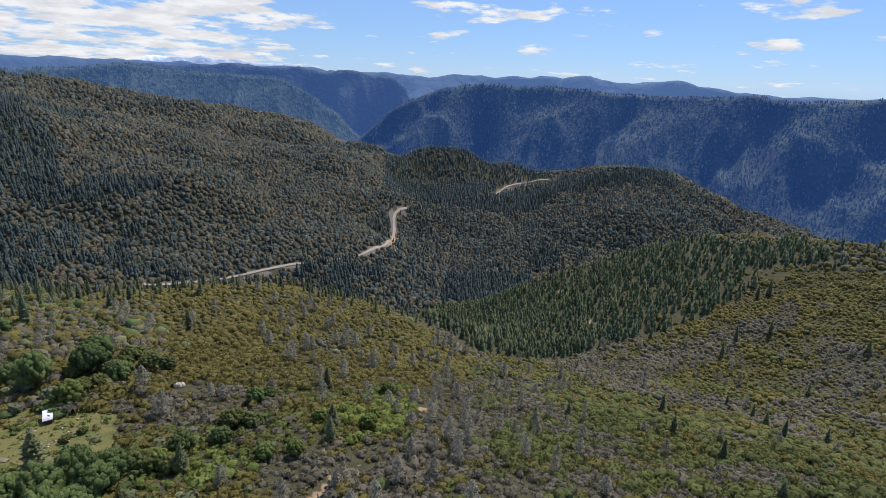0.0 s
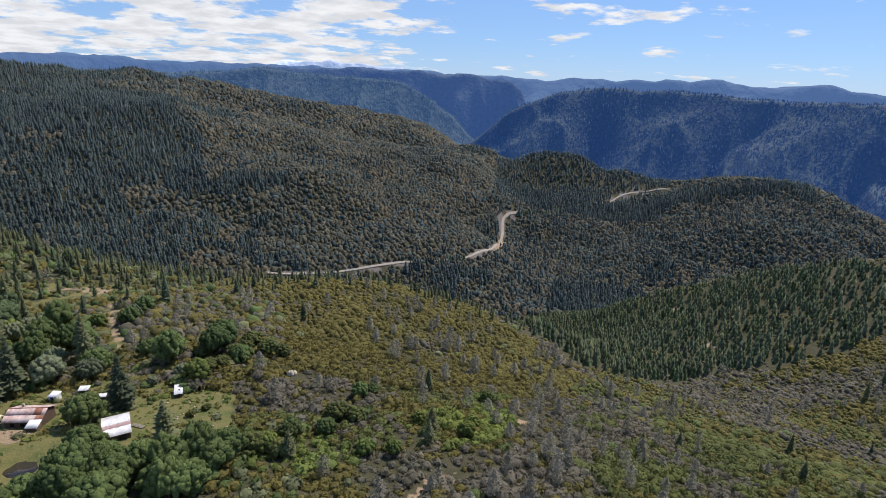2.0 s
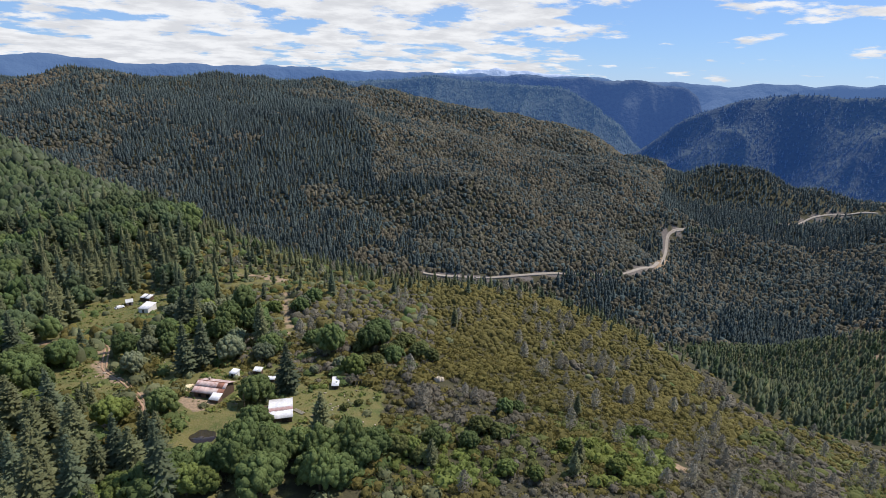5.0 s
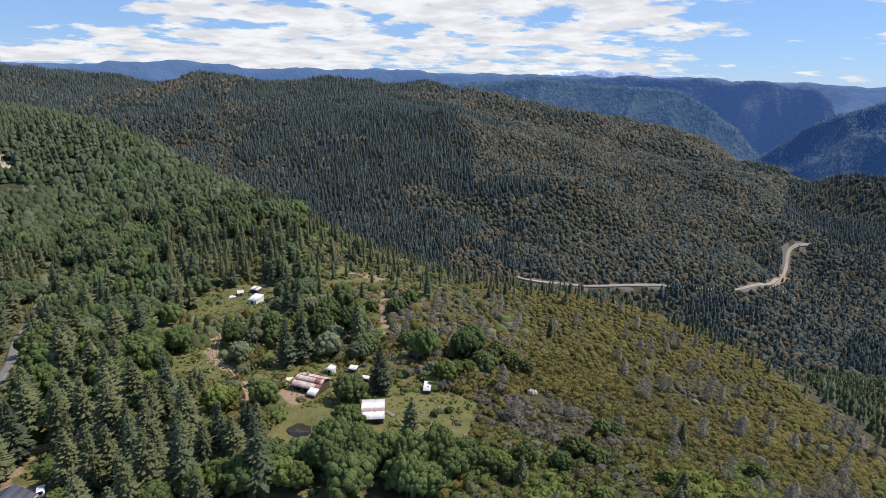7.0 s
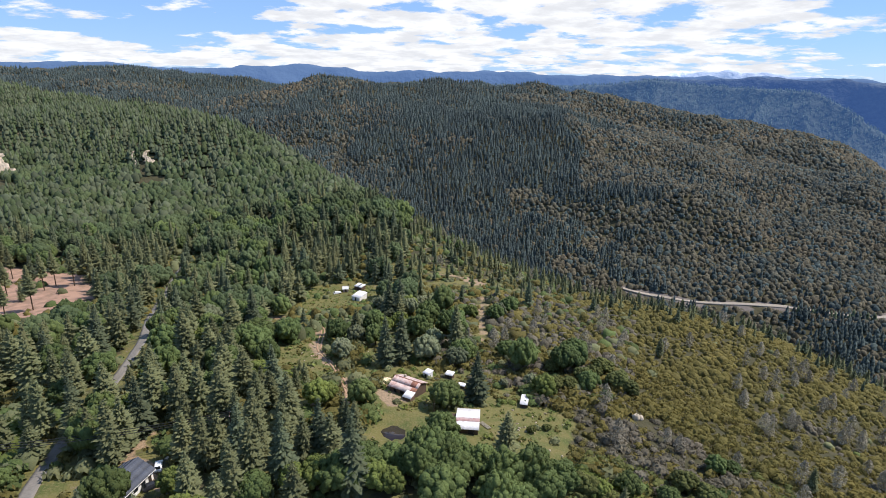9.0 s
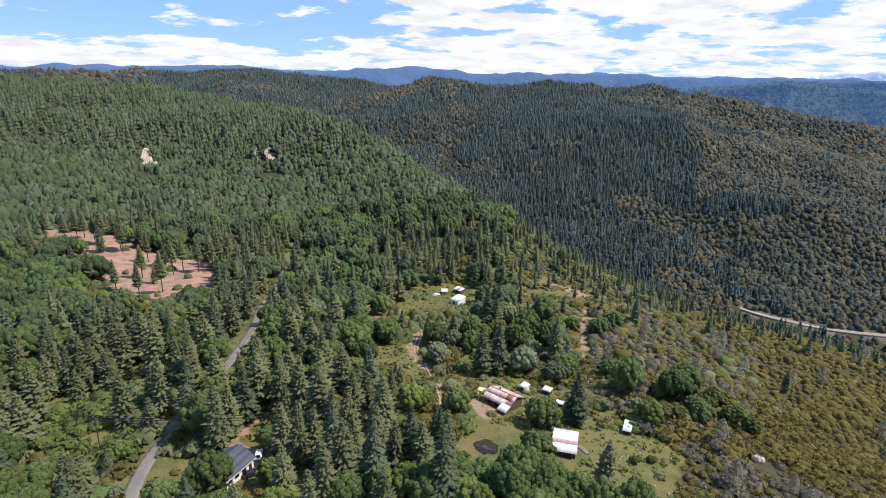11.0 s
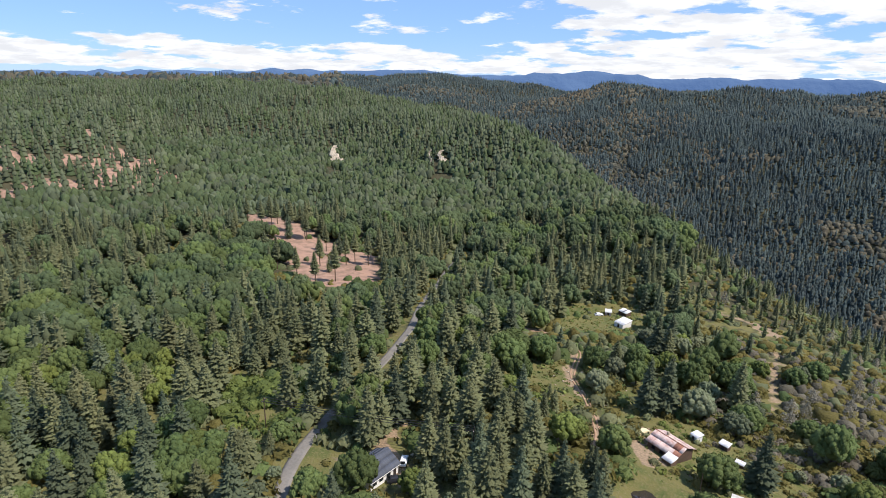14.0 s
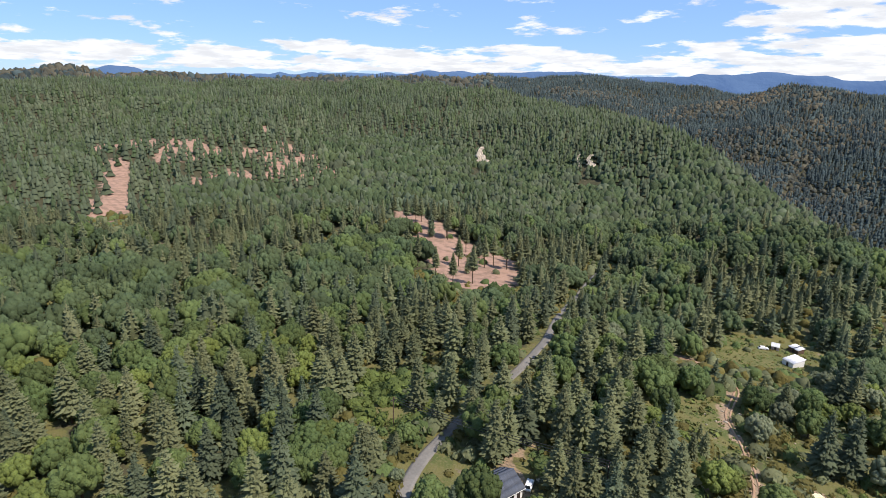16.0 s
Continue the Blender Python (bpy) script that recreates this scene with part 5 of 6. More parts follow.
CABLE = material("black cable", (0.03, 0.03, 0.03), rough=0.6, vary=0.0, grain=4, patch=0.8, bump=0)
TARP = material("pale canvas", (0.66, 0.66, 0.64), rough=0.8, vary=0.1, grain=2, patch=0.4, second=(0.5, 0.5, 0.48), bump=0.2, per="object")


def mesh_bm(name, bm, mat):
    me = bpy.data.meshes.new(name)
    bm.normal_update()
    bm.to_mesh(me)
    bm.free()
    me.materials.append(mat)
    return me


def bar(bm, lo, hi, bevel=0.0):
    """A block between two corners, its edges eased."""
    made = bmesh.ops.create_cube(bm, size=1.0)["verts"]
    c, s = [(a + b) / 2 for a, b in zip(lo, hi)], [b - a for a, b in zip(lo, hi)]
    for v in made:
        v.co = Vector((v.co.x * s[0] + c[0], v.co.y * s[1] + c[1], v.co.z * s[2] + c[2]))
    if bevel:
        edges = list({e for v in made for e in v.link_edges})
        bmesh.ops.bevel(bm, geom=edges, offset=bevel, segments=1, affect="EDGES")
    return made


def block(name, lo, hi, mat, parent, label="", bevel=0.0):
    bm = bmesh.new()
    bar(bm, lo, hi, bevel)
    return part(name, mesh_bm(name, bm, mat), parent, label)


def sheet_mesh(width, length, ribs=4, thick=0.05):
    """A ribbed roof sheet that lies in x and y, with its own thickness."""
    n = ribs * 2 + 1
    xs = np.linspace(0, width, n)
    top = np.where(np.arange(n) % 2, 0.06, 0.0)
    v, t = [], []
    for y_ in (0, length):
        for x_, h in zip(xs, top):
            v.append((x_, y_, h))
    for y_ in (0, length):
        for x_, h in zip(xs, top):
            v.append((x_, y_, h - thick))
    for i in range(n - 1):
        t += [[i, i + 1, n + i + 1], [i, n + i + 1, n + i]]
        a = 2 * n + i
        t += [[a, n + a + 1, a + 1], [a, n + a, n + a + 1]]
    for i in range(n - 1):
        t += [[i, 2 * n + i, 2 * n + i + 1], [i, 2 * n + i + 1, i + 1], [n + i, n + i + 1, 3 * n + i + 1], [n + i, 3 * n + i + 1, 3 * n + i]]
    return np.array(v), np.array(t)


def roof_slope(parent, x0, x1, eave, ridge, count, mats, chance, long_split=1, bow=0.0):
    """A slope of sheets from the eave (y, z) up to the ridge (y, z), between x0 and x1."""
    (ya, za), (yb, zb) = eave, ridge
    w = (x1 - x0) / count
    run = math.hypot(yb - ya, zb - za)
    tilt = math.atan2(zb - za, abs(yb - ya))
    flip = 1 if yb > ya else -1
    for k in range(count):
        for j in range(long_split):
            m = mats[int(chance.choice(len(mats), p=None))] if len(mats) > 1 else mats[0]
            v, t = sheet_mesh(w * 1.02, run / long_split * 1.03)
            ob = part("roof_sheet", mesh_from("roof_sheet", v, t, [m]), parent)
            f = j / long_split
            base = Vector((x0 + k * w, ya + (yb - ya) * f, za + (zb - za) * f + chance.uniform(0, 0.025) + (0.03 * j)))
            if flip > 0:
                ob.matrix_basis = Matrix.Translation(base) @ Matrix.Rotation(tilt, 4, "X")
            else:
                ob.matrix_basis = Matrix.Translation(base + Vector((w, 0, 0))) @ Matrix.Rotation(math.pi, 4, "Z") @ Matrix.Rotation(tilt, 4, "X")


def wall_panel(parent, p0, p1, h0, h1, mat, thick=0.14, sink=1.2, name="wall", mid=None):
    """A wall between two plan points; h0 and h1 are its heights at the ends, mid an apex height between."""
    d = Vector((p1[0] - p0[0], p1[1] - p0[1], 0))
    l = d.length
    nrm = Vector((-d.y, d.x, 0)).normalized() * thick
    outline = [(0, -sink), (l, -sink), (l, h1)] + ([(l / 2, mid)] if mid else []) + [(0, h0)]
    bm = bmesh.new()
    rings = []
    for off in (Vector((0, 0, 0)), nrm):
        rings.append([bm.verts.new(Vector((p0[0], p0[1], 0)) + d.normalized() * a + off + Vector((0, 0, z_))) for a, z_ in outline])
    bm.faces.new(rings[0][::-1])
    bm.faces.new(rings[1])
    for i in range(len(outline)):
        j = (i + 1) % len(outline)
        bm.faces.new((rings[0][i], rings[0][j], rings[1][j], rings[1][i]))
    return part(name, mesh_bm(name, bm, mat), parent)


def stand(name, label, category, px_, py_, turn, group="", lift=0.0):
    root = tagged(new(name), label, category, group)
    root.matrix_basis = pose(px_, py_, land_at(px_, py_) + lift, 0, 0, turn)
    return root


pick = np.random.default_rng(5)

# the white-roofed barn with a rusty band along its ridge
barn = stand("barn", "low barn with white metal roof and a rusty ridge band", "barn", -13.2, 145.2, 3.0)
barn.matrix_basis = barn.matrix_basis @ Matrix.Diagonal((0.9, 0.92, 0.92, 1))
for a, c in (((-3.6, -5.2), (3.4, -5.2)), ((3.4, 5.2), (-3.6, 5.2))):
    wall_panel(barn, a, c, 2.3, 2.3, BOARD)
for a, c in (((3.4, -5.2), (3.4, 5.2)), ((-3.6, 5.2), (-3.6, -5.2))):
    wall_panel(barn, a, c, 2.3, 2.3, BOARD, mid=3.3)
roof_slope(barn, -3.95, 3.75, (5.8, 2.3), (-1.4, 3.5), 8, [WHITE_SHEET], pick)
roof_slope(barn, -3.95, 3.75, (-5.8, 2.35), (-2.8, 3.2), 8, [WHITE_SHEET], pick)
roof_slope(barn, -3.95, 3.75, (-2.95, 3.16), (-1.35, 3.56), 8, [MAUVE], pick)
block("lean_to", (-6.0, -3.6, -1.0), (-3.78, 3.2, 1.9), BOARD, barn, "brown boarded lean-to", 0.05)
door = block("door", (0.3, -5.36, -0.2), (2.3, -5.22, 2.05), TRIM_DARK, barn, "dark barn door")
part("handle", mesh_bm("handle", (lambda q: (bar(q, (2.0, -5.42, 0.9), (2.1, -5.37, 1.1)), q)[1])(bmesh.new()), STEEL), door)
ramp = stand("plank_ramp", "weathered grey plank ramp beside the barn", "ramp", -8.2, 146.2, -45)
for k in range(4):
    bm = bmesh.new()
    bar(bm, (-2.0, -0.66 + k * 0.34, 0.25), (2.0, -0.36 + k * 0.34, 0.33), 0.01)
    part("plank", mesh_bm("plank", bm, DEAD), ramp)
for sx in (-1.8, 1.6):
    block("bearer", (sx, -0.66, -0.5), (sx + 0.15, 0.6, 0.25), BOARD, ramp)

# the old cabin with a rusty roof and a lower white porch roof
cabin = stand("cabin", "old cabin with a rusty metal roof and boarded walls", "cabin", -34.6, 161.2, -22)
for a, c in (((-4.6, -3.6), (4.6, -3.6)), ((4.6, 3.6), (-4.6, 3.6))):
    wall_panel(cabin, a, c, 2.7, 2.7, BOARD)
for a, c in (((4.6, -3.6), (4.6, 3.6)), ((-4.6, 3.6), (-4.6, -3.6))):
    wall_panel(cabin, a, c, 2.7, 2.7, BOARD, mid=4.3)
roof_slope(cabin, -5.1, 2.0, (-4.3, 2.6), (0, 4.5), 8, [RUST_SHEET], pick, 2)
roof_slope(cabin, 2.0, 5.1, (-4.3, 2.6), (0, 4.5), 3, [RUST_DARK, RUST_SHEET], pick, 2)
roof_slope(cabin, -5.1, 5.1, (4.3, 2.6), (0, 4.5), 11, [RUST_SHEET], pick, 2)
block("ridge_cap", (-5.15, -0.18, 4.48), (5.15, 0.18, 4.6), RUST_DARK, cabin, "rusty ridge cap", 0.03)
porch = block("porch", (2.2, -6.2, -0.6), (5.0, -3.75, 2.0), BOARD, cabin, "boarded porch with a white roof")
roof_slope(cabin, 2.0, 5.2, (-6.5, 2.15), (-3.6, 2.95), 4, [WHITE_SHEET], pick)
for k, wx_ in enumerate((-3.2, -0.6)):
    win = block("window", (wx_, -3.66, 0.9), (wx_ + 1.1, -3.61, 1.9), TRIM_DARK, cabin)
    part("pane", mesh_bm("pane", (lambda q: (bar(q, (wx_ + 0.08, -3.69, 0.98), (wx_ + 1.02, -3.665, 1.82)), q)[1])(bmesh.new()), PANE), win)
block("chimney", (-2.2, 0.9, 3.6), (-1.6, 1.5, 5.1), ROCK, cabin, "stone chimney", 0.04)


def small_shed(label, px_, py_, turn, w, d, h, roof_mats, wall_mat, sheets, slope=0.35, group="sheds of the homestead"):
    root = stand("shed", label, "shed", px_, py_, turn, group)
    for a, c, ha, hc in (((-w / 2, -d / 2), (w / 2, -d / 2), h, h), ((w / 2, d / 2), (-w / 2, d / 2), h + slope, h + slope), ((w / 2, -d / 2), (w / 2, d / 2), h, h + slope), ((-w / 2, d / 2), (-w / 2, -d / 2), h + slope, h)):
        wall_panel(root, a, c, ha, hc, wall_mat, 0.08, 0.8)
    roof_slope(root, -w / 2 - 0.2, w / 2 + 0.2, (-d / 2 - 0.25, h - 0.02), (d / 2 + 0.2, h + slope + 0.04), sheets, roof_mats, pick)
    block("door", (-0.45, -d / 2 - 0.12, -0.1), (0.45, -d / 2 - 0.085, min(1.9, h - 0.15)), TRIM_DARK, root)
    return root


small_shed("narrow white-roofed shed standing on the meadow", 3.2, 163.9, -6, 2.1, 5.0, 1.6, [WHITE_SHEET], BOARD, 3, 0.3)
small_shed("small white shed beside the cabin", -30.4, 174.8, -30, 2.4, 2.4, 1.8, [WHITE_SHEET], WHITE_WALL, 4)
small_shed("small grey-roofed hut in the grass", -22.9, 176.2, -18, 2.6, 2.0, 1.6, [WHITE_SHEET, TARP], BOARD, 4)
small_shed("tiny white-topped hut on bare ground", -17.9, 169.7, -12, 2.2, 1.2, 1.1, [WHITE_SHEET], BOARD, 3)
small_shed("bright white-roofed house among trees", -83.0, 267.0, -20, 5.0, 6.5, 2.4, [WHITE_SHEET], WHITE_WALL, 6, 0.7)
small_shed("white-roofed outbuilding behind the house", -87.5, 283.0, -25, 5.0, 3.4, 1.9, [WHITE_SHEET, TARP, GREY_ROOF], BOARD, 7, 0.6)
small_shed("rust-walled store with a pale roof", -94.5, 279.0, 20, 3.0, 3.5, 1.9, [TARP], RUST_SHEET, 4)
small_shed("pale lean-to among the trees", -66.0, 277.5, 15, 4.0, 3.0, 1.8, [TARP], BOARD, 4)

# the house by the lane: grey shingled roof, white walls
house = stand("house", "white house with a dark blue-grey shingled roof", "house", -89.0, 99.6, 86)
for a, c in (((-4.6, -3.9), (4.6, -3.9)), ((4.6, 3.9), (-4.6, 3.9))):
    wall_panel(house, a, c, 2.9, 2.9, WHITE_WALL)
for a, c in (((4.6, -3.9), (4.6, 3.9)), ((-4.6, 3.9), (-4.6, -3.9))):
    wall_panel(house, a, c, 2.9, 2.9, WHITE_WALL, mid=5.0)
roof_slope(house, -5.0, 5.0, (-4.5, 2.7), (0, 5.15), 10, [GREY_ROOF], pick, 3)
roof_slope(house, -5.0, 5.0, (4.5, 2.7), (0, 5.15), 10, [GREY_ROOF], pick, 3)
block("ridge_cap", (-5.05, -0.16, 5.12), (5.05, 0.16, 5.24), GREY_ROOF, house, "grey ridge cap", 0.03)
for sy in (-4.55, 4.47):
    block("gutter", (-5.05, sy, 2.52), (5.05, sy + 0.1, 2.66), WHITE_WALL, house, "white gutter")
for wx_ in (-4.0, -1.8, 0.6):
    win = block("window", (wx_, -3.98, 1.0), (wx_ + 1.3, -3.91, 2.2), TRIM_DARK, house)
    part("pane", mesh_bm("pane", (lambda q: (bar(q, (wx_ + 0.1, -4.01, 1.1), (wx_ + 1.2, -3.985, 2.1)), q)[1])(bmesh.new()), PANE), win)
block("door", (2.9, -3.97, -0.2), (3.85, -3.91, 2.0), TRIM_DARK, house, "dark front door")


def car(label, px_, py_, turn, paint):
    root = stand("car", label, "car", px_, py_, turn, "parked cars")
    bm = bmesh.new()
    side = [(-2.1, 0.35), (2.1, 0.35), (2.12, 0.75), (1.1, 0.92), (0.55, 1.42), (-1.2, 1.45), (-1.95, 0.95), (-2.12, 0.8)]
    rings = [[bm.verts.new((a, s * (0.88 if h < 1.0 else 0.68), h)) for a, h in side] for s in (-1, 1)]
    bm.faces.new(rings[0])
    bm.faces.new(rings[1][::-1])
    for i in range(len(side)):
        j = (i + 1) % len(side)
        bm.faces.new((rings[0][j], rings[0][i], rings[1][i], rings[1][j]))
    bmesh.ops.bevel(bm, geom=bm.edges[:], offset=0.05, segments=1, affect="EDGES")
    part("body", mesh_bm("body", bm, paint), root)
    for q0, q1 in (((0.62, -0.60, 1.36), (1.06, 0.60, 0.97)), ((-1.28, -0.60, 1.40), (-1.86, 0.60, 1.0))):
        bm = bmesh.new()
        n_ = 0.03 if q0[0] > 0 else -0.03
        vs = [bm.verts.new(p) for p in ((q0[0] + n_, q0[1], q0[2] + 0.03), (q0[0] + n_, q1[1], q0[2] + 0.03), (q1[0] + n_, q1[1], q1[2] + 0.03), (q1[0] + n_, q0[1], q1[2] + 0.03))]
        bm.faces.new(vs)
        bmesh.ops.solidify(bm, geom=bm.faces[:], thickness=0.02)
        part("windscreen" if q0[0] > 0 else "rear_window", mesh_bm("windscreen", bm, PANE), root)
    for wx_ in (-1.3, 1.3):
        for wy_ in (-0.82, 0.82):
            bm = bmesh.new()
            bmesh.ops.create_cone(bm, cap_ends=True, segments=12, radius1=0.33, radius2=0.33, depth=0.22)
            bmesh.ops.rotate(bm, verts=bm.verts, matrix=Matrix.Rotation(math.pi / 2, 3, "X"))
            bmesh.ops.translate(bm, verts=bm.verts, vec=(wx_, wy_, 0.33))
            part("wheel", mesh_bm("wheel", bm, TYRE), root)
    return root


car("cream old car parked by the cabin", -43.4, 166.0, 65, CAR_CREAM)
car("white pickup parked at the outbuildings", -97.5, 274.0, 40, CAR_WHITE)
car("dark car parked beside the house", -83.2, 101.0, 50, CAR_DARK)
car("white car parked on the drive", -86.0, 107.5, 120, CAR_WHITE)

# pond
th = np.linspace(0, 2 * math.pi, 28, endpoint=False)
rad = 5.6 * (1 + 0.14 * np.sin(3 * th + 1) + 0.08 * np.sin(5 * th))
pv = np.vstack([np.stack([-34.4 + rad * np.cos(th) * 1.05, 134.9 + rad * np.sin(th), 0 * th], -1), [(-34.4, 134.9, 0)]])
pv[:, 2] = min(land(pv[:28, 0], pv[:28, 1])) + 0.12
rim_v = pv[:-1] - (0, 0, 1.6)
pond_t = [[i, (i + 1) % 28, 28] for i in range(28)] + [[i, 29 + i, 29 + (i + 1) % 28] for i in range(28)] + [[i, 29 + (i + 1) % 28, (i + 1) % 28] for i in range(28)]
tagged(new("pond_water", mesh_from("pond_water", np.vstack([pv, rim_v]), pond_t, [POND])), "small dark still pond in the yard", "pond", kind="structure")


# roads as strips that lie on the land
def road_strip(name, label, line, width, mat, lift=0.22, step=4.0, level=False):
    pts = []
    for (x0, y0), (x1, y1) in zip(line, line[1:]):
        n = max(2, int(math.hypot(x1 - x0, y1 - y0) / step))
        pts += [(x0 + (x1 - x0) * k / n, y0 + (y1 - y0) * k / n) for k in range(n)]
    pts = np.array(pts + [line[-1]], float)
    for _ in range(4):
        pts[1:-1] = (pts[:-2] + 2 * pts[1:-1] + pts[2:]) / 4
    d = np.gradient(pts, axis=0)
    d /= np.linalg.norm(d, axis=1)[:, None]
    nrm = np.stack([-d[:, 1], d[:, 0]], -1)
    wob = width / 2 * (1 + 0.12 * vnoise(pts[:, 0] / 9, pts[:, 1] / 9, 3.0))
    cols = []
    zc = land(pts[:, 0], pts[:, 1])
    for _ in range(6):
        zc[1:-1] = (zc[:-2] + 2 * zc[1:-1] + zc[2:]) / 4
    offs = (-1.0, -0.97, -0.5, 0, 0.5, 0.97, 1.0)
    for s in offs:
        q = pts + nrm * (wob * s)[:, None]
        zl = land(q[:, 0], q[:, 1])
        zz = (zc if level else np.maximum(zl, zc)) + lift + 0.05 * (1 - s * s)
        cols.append(np.stack([q[:, 0], q[:, 1], zz - (1.4 if abs(s) == 1.0 else 0)], -1))
    v = np.stack(cols, 1).reshape(-1, 3)
    return tagged(new(name, mesh_from(name, v, grid_tris(len(pts), len(offs)), [mat], smooth=False)), label, "road", kind="structure")


road_strip("road_lane", "narrow grey worn asphalt lane between trees", LANE, 3.5, ROADSTUFF)
road_strip("road_canyon", "pale winding road cut into the opposite hillside", CANYON_ROAD, 5.6, GRAVEL, 0.7, 8.0)
for s in (-0.75, 0.75):
    road_strip("road_track", "rutted sandy farm track through the grass", [(a + s, c) for a, c in TRACK], 0.6, DIRT, 0.12, 3.0)

# power line along the lane
POLES = [(-126.1, 95.9), (-72.0, 118.0)]
for px_, py_ in POLES:
    pole = stand("utility_pole", "wooden utility pole with a crossarm", "pole", px_, py_, 22, "poles of the power line")
    part("post", mesh_from("post", *taper([(0, 0, -1), (0, 0, 5), (0, 0, 10.5)], [0.17, 0.15, 0.12], 8), [BOARD]), pole)
    arm = block("crossarm", (-0.08, -1.2, 9.6), (0.08, 1.2, 9.78), BOARD, pole, "", 0.01)
    for k in range(3):
        bm = bmesh.new()
        bmesh.ops.create_cone(bm, cap_ends=True, segments=8, radius1=0.08, radius2=0.05, depth=0.2)
        bmesh.ops.translate(bm, verts=bm.verts, vec=(0, -1.05 + 1.05 * k, 9.88))
        part("insulator", mesh_bm("insulator", bm, WHITE_WALL), pole)
dx_, dy_ = POLES[1][0] - POLES[0][0], POLES[1][1] - POLES[0][1]
ln = math.hypot(dx_, dy_)
za, zb = land_at(*POLES[0]) + 9.95, land_at(*POLES[1]) + 9.95
for k in range(3):
    o = -1.05 + 1.05 * k
    path = [(POLES[0][0] + dx_ * f - dy_ / ln * o, POLES[0][1] + dy_ * f + dx_ / ln * o, za + (zb - za) * f - 4 * 1.1 * f * (1 - f)) for f in np.linspace(0, 1, 18)]
    tagged(new("power_cable", mesh_from("power_cable", *taper(path, [0.085] * len(path), 5), [CABLE])), "thin black sagging power cable", "cable", "cables of the power line")
yard_pole = stand("utility_pole", "short bare wooden pole in the yard", "pole", -23.6, 146.2, 0, "poles of the power line")
part("post", mesh_from("post", *taper([(0, 0, -1), (0, 0, 6.5)], [0.12, 0.09], 8), [BOARD]), yard_pole)


# rocks
def rock(name, label, px_, py_, sx, sy, sz, mat, group, sub=2, turn=0.0):
    v, t = ico(sub)
    v = v * (1 + pick.uniform(-0.22, 0.22, len(v)))[:, None] * (sx, sy, sz)
    c, s = math.cos(turn), math.sin(turn)
    v = np.stack([v[:, 0] * c - v[:, 1] * s, v[:, 0] * s + v[:, 1] * c, v[:, 2]], -1)
    ob = new(name, mesh_from(name, v, t, [mat]))
    ob.location = (px_, py_, land_at(px_, py_) + sz * 0.35)
    return tagged(ob, label, "rock", group)


for k in range(5):
    rock("outcrop", "pale bare rock outcrop on the slope", 40 + pick.uniform(-1.3, 1.3), 168.5 + pick.uniform(-2.2, 2.2), pick.uniform(0.6, 1.2), pick.uniform(0.6, 1.3), pick.uniform(0.7, 1.6), ROCK, "pale outcrop")
for k in range(26):
    rock("stone", "small whitish stone in the grass", pick.uniform(-3, 16), pick.uniform(133, 166), pick.uniform(0.2, 0.6), pick.uniform(0.2, 0.5), pick.uniform(0.15, 0.35), ROCK, "stones on the meadow", 1)
for k in range(16):
    rock("stone", "small whitish stone beside the farm track", -66 + pick.uniform(-14, 10), 186 + pick.uniform(-12, 14), pick.uniform(0.25, 0.8), pick.uniform(0.25, 0.7), pick.uniform(0.15, 0.4), ROCK, "stones on the meadow", 1)
for k in range(14):
    rock("stone", "pale stone by the house drive", -84 + pick.uniform(-9, 7), 106 + pick.uniform(-5, 7), pick.uniform(0.25, 0.7), pick.uniform(0.25, 0.6), pick.uniform(0.15, 0.4), ROCK, "stones on the drive", 1)


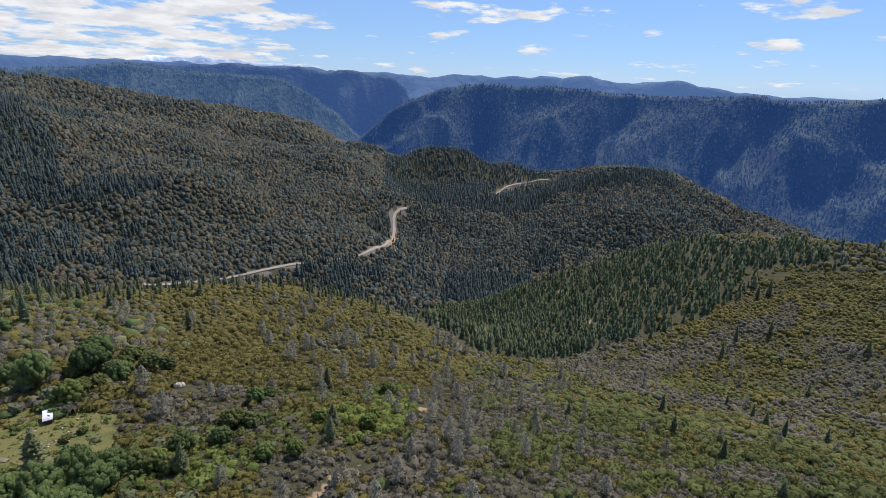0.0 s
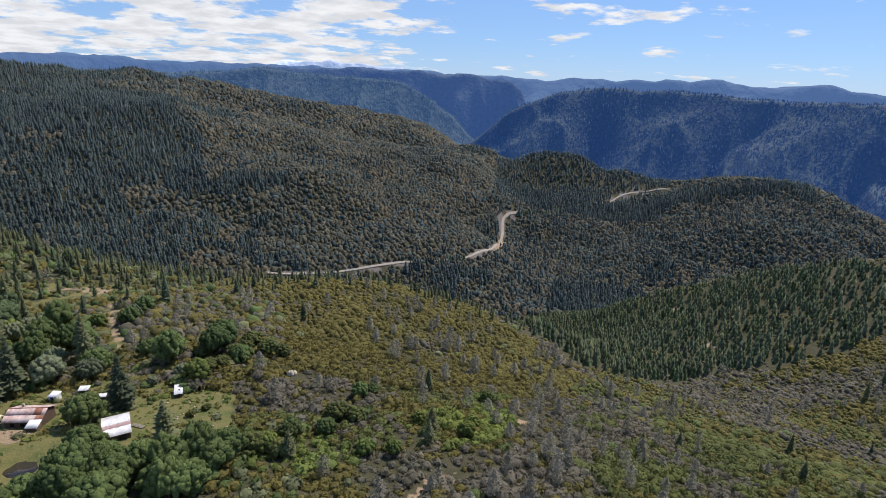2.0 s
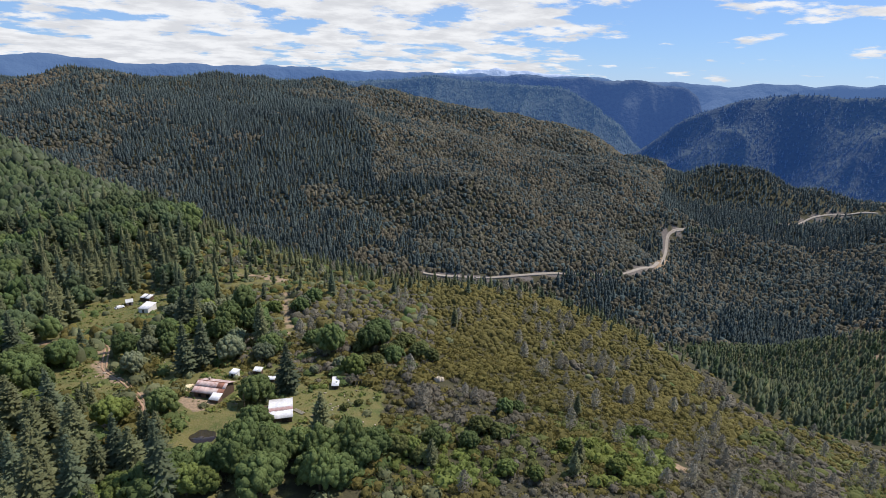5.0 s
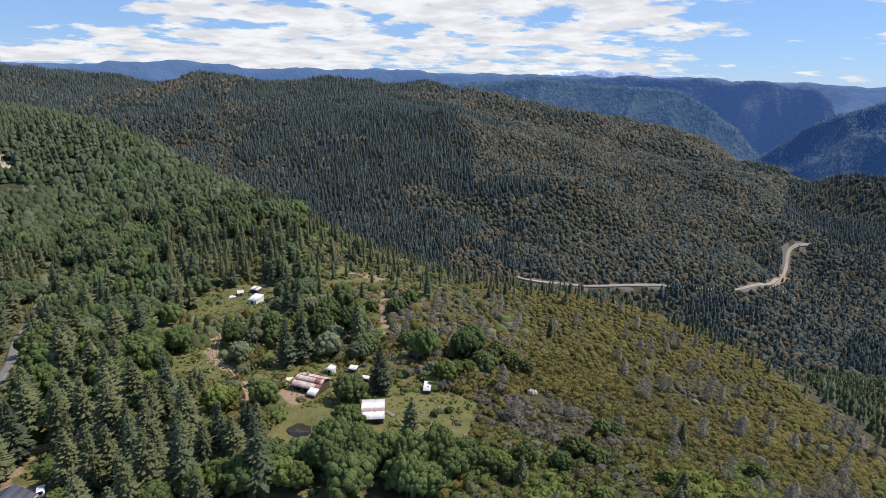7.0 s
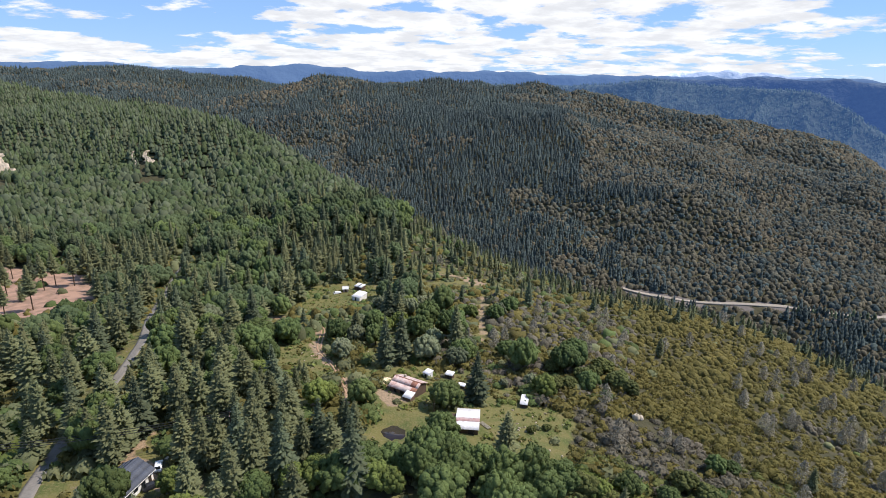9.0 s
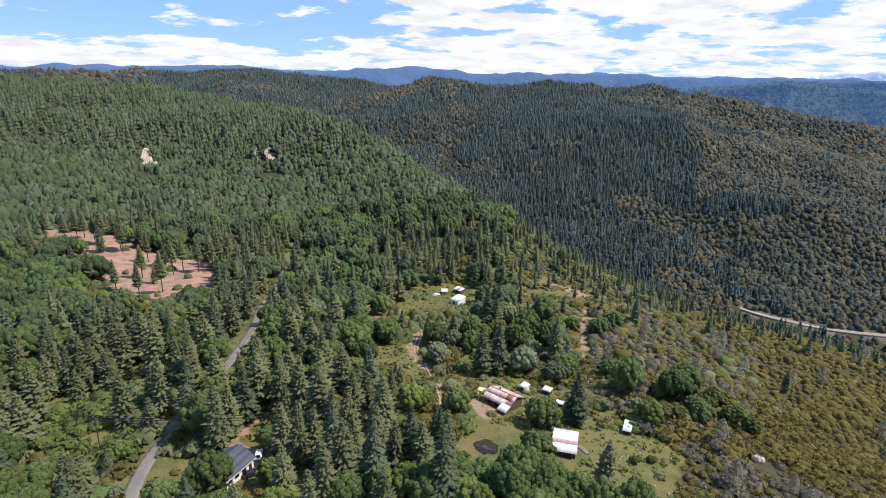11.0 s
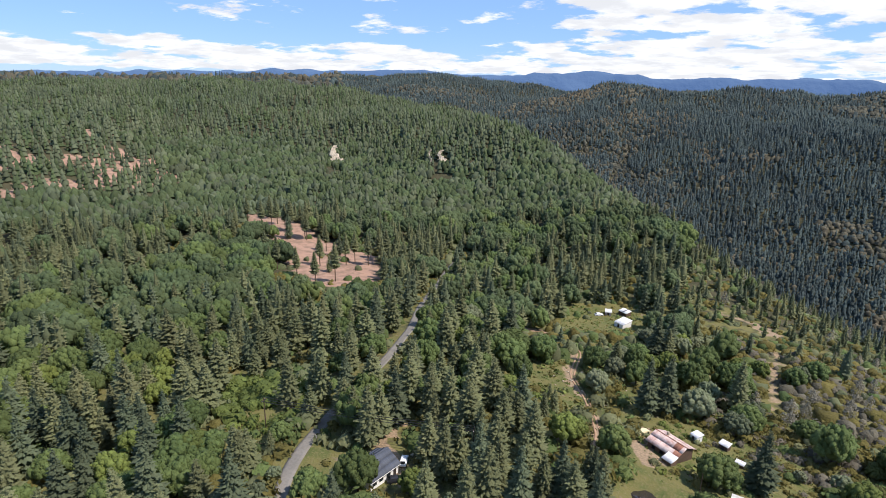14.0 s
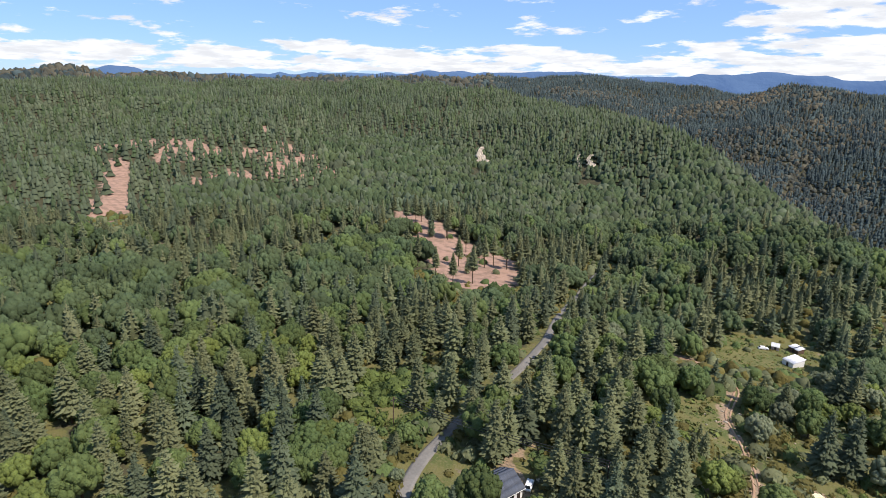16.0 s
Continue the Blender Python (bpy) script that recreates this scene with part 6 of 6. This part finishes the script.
def scar(px_, py_, width, tall, turn, label):
    """A bare slide on a wooded slope: a ragged face that leans into the hill."""
    n, m = 14, 18
    v = []
    for j in range(m):
        f = j / (m - 1)
        half = width / 2 * (1.0 - 0.75 * f) * pick.uniform(0.6, 1.25)
        lean = 2.0 * math.sin(f * 7) + pick.uniform(-0.7, 0.7)
        for i in range(n):
            g = i / (n - 1) * 2 - 1
            edge = 2.2 if i in (0, n - 1) or j in (0, m - 1) else 0
            v.append((g * half + lean, f * tall * 0.55 + edge + pick.uniform(-0.6, 0.6), f * tall * 0.85 + pick.uniform(-0.4, 0.4) - edge * 0.4))
    ob = new("landslip", mesh_from("landslip", v, grid_tris(m, n), [ROCK]))
    ob.matrix_basis = pose(px_, py_, land_at(px_, py_) - 0.5, 0, 0, turn)
    return tagged(ob, label, "landslip", "bare slips on the slope")


scar(-499, 474, 17, 25, 46, "pale bare earth slip on a wooded slope")
scar(-368, 506, 12, 17, 36, "small pale slip below dark trees")
scar(-381, 503, 5, 17, 36, "narrow pale slip below dark trees")


# tufts in the grass of the clearings
tx, ty, _, _ = spread(1.7, 100, 300, -12, 45, 95)
tu = tr.random(len(tx))
lawn = np.zeros(len(tx), bool)
for poly in (YARD, CABIN_YARD, GARDEN, MEADOW):
    lawn |= inside(tx, ty, poly)
lawn &= (tu < 0.62) & (near_line(tx, ty, TRACK) > 2.0) & (np.hypot(tx + 13.2, ty - 145.2) > 6.5) & (np.hypot(tx + 34.6, ty - 161.2) > 6) & (np.hypot(tx + 34.4, ty - 134.9) > 5)
tufts = []
for k in range(4):
    d = tr.normal(0, 1, (9, 3))
    d[:, 2] = np.abs(d[:, 2]) + 0.3
    d /= np.linalg.norm(d, axis=1)[:, None]
    tufts.append(tuft_leaves(d * (0.8, 0.8, 0.6), d, 0.42, tr, 0.4))
s = np.where(lawn)[0]
w = tr.uniform(0.3, 0.85, len(s)) * (1 + 1.3 * (tr.random(len(s)) < 0.12))
scatter("grass_tufts", "tufts of tall green and dry grass", "grass", tufts, [GRASS, GRASS, OLIVE, BRIGHT], np.stack([tx[s], ty[s], land(tx[s], ty[s]) - 0.05], -1), np.stack([w, w * 0.8], -1), 96)
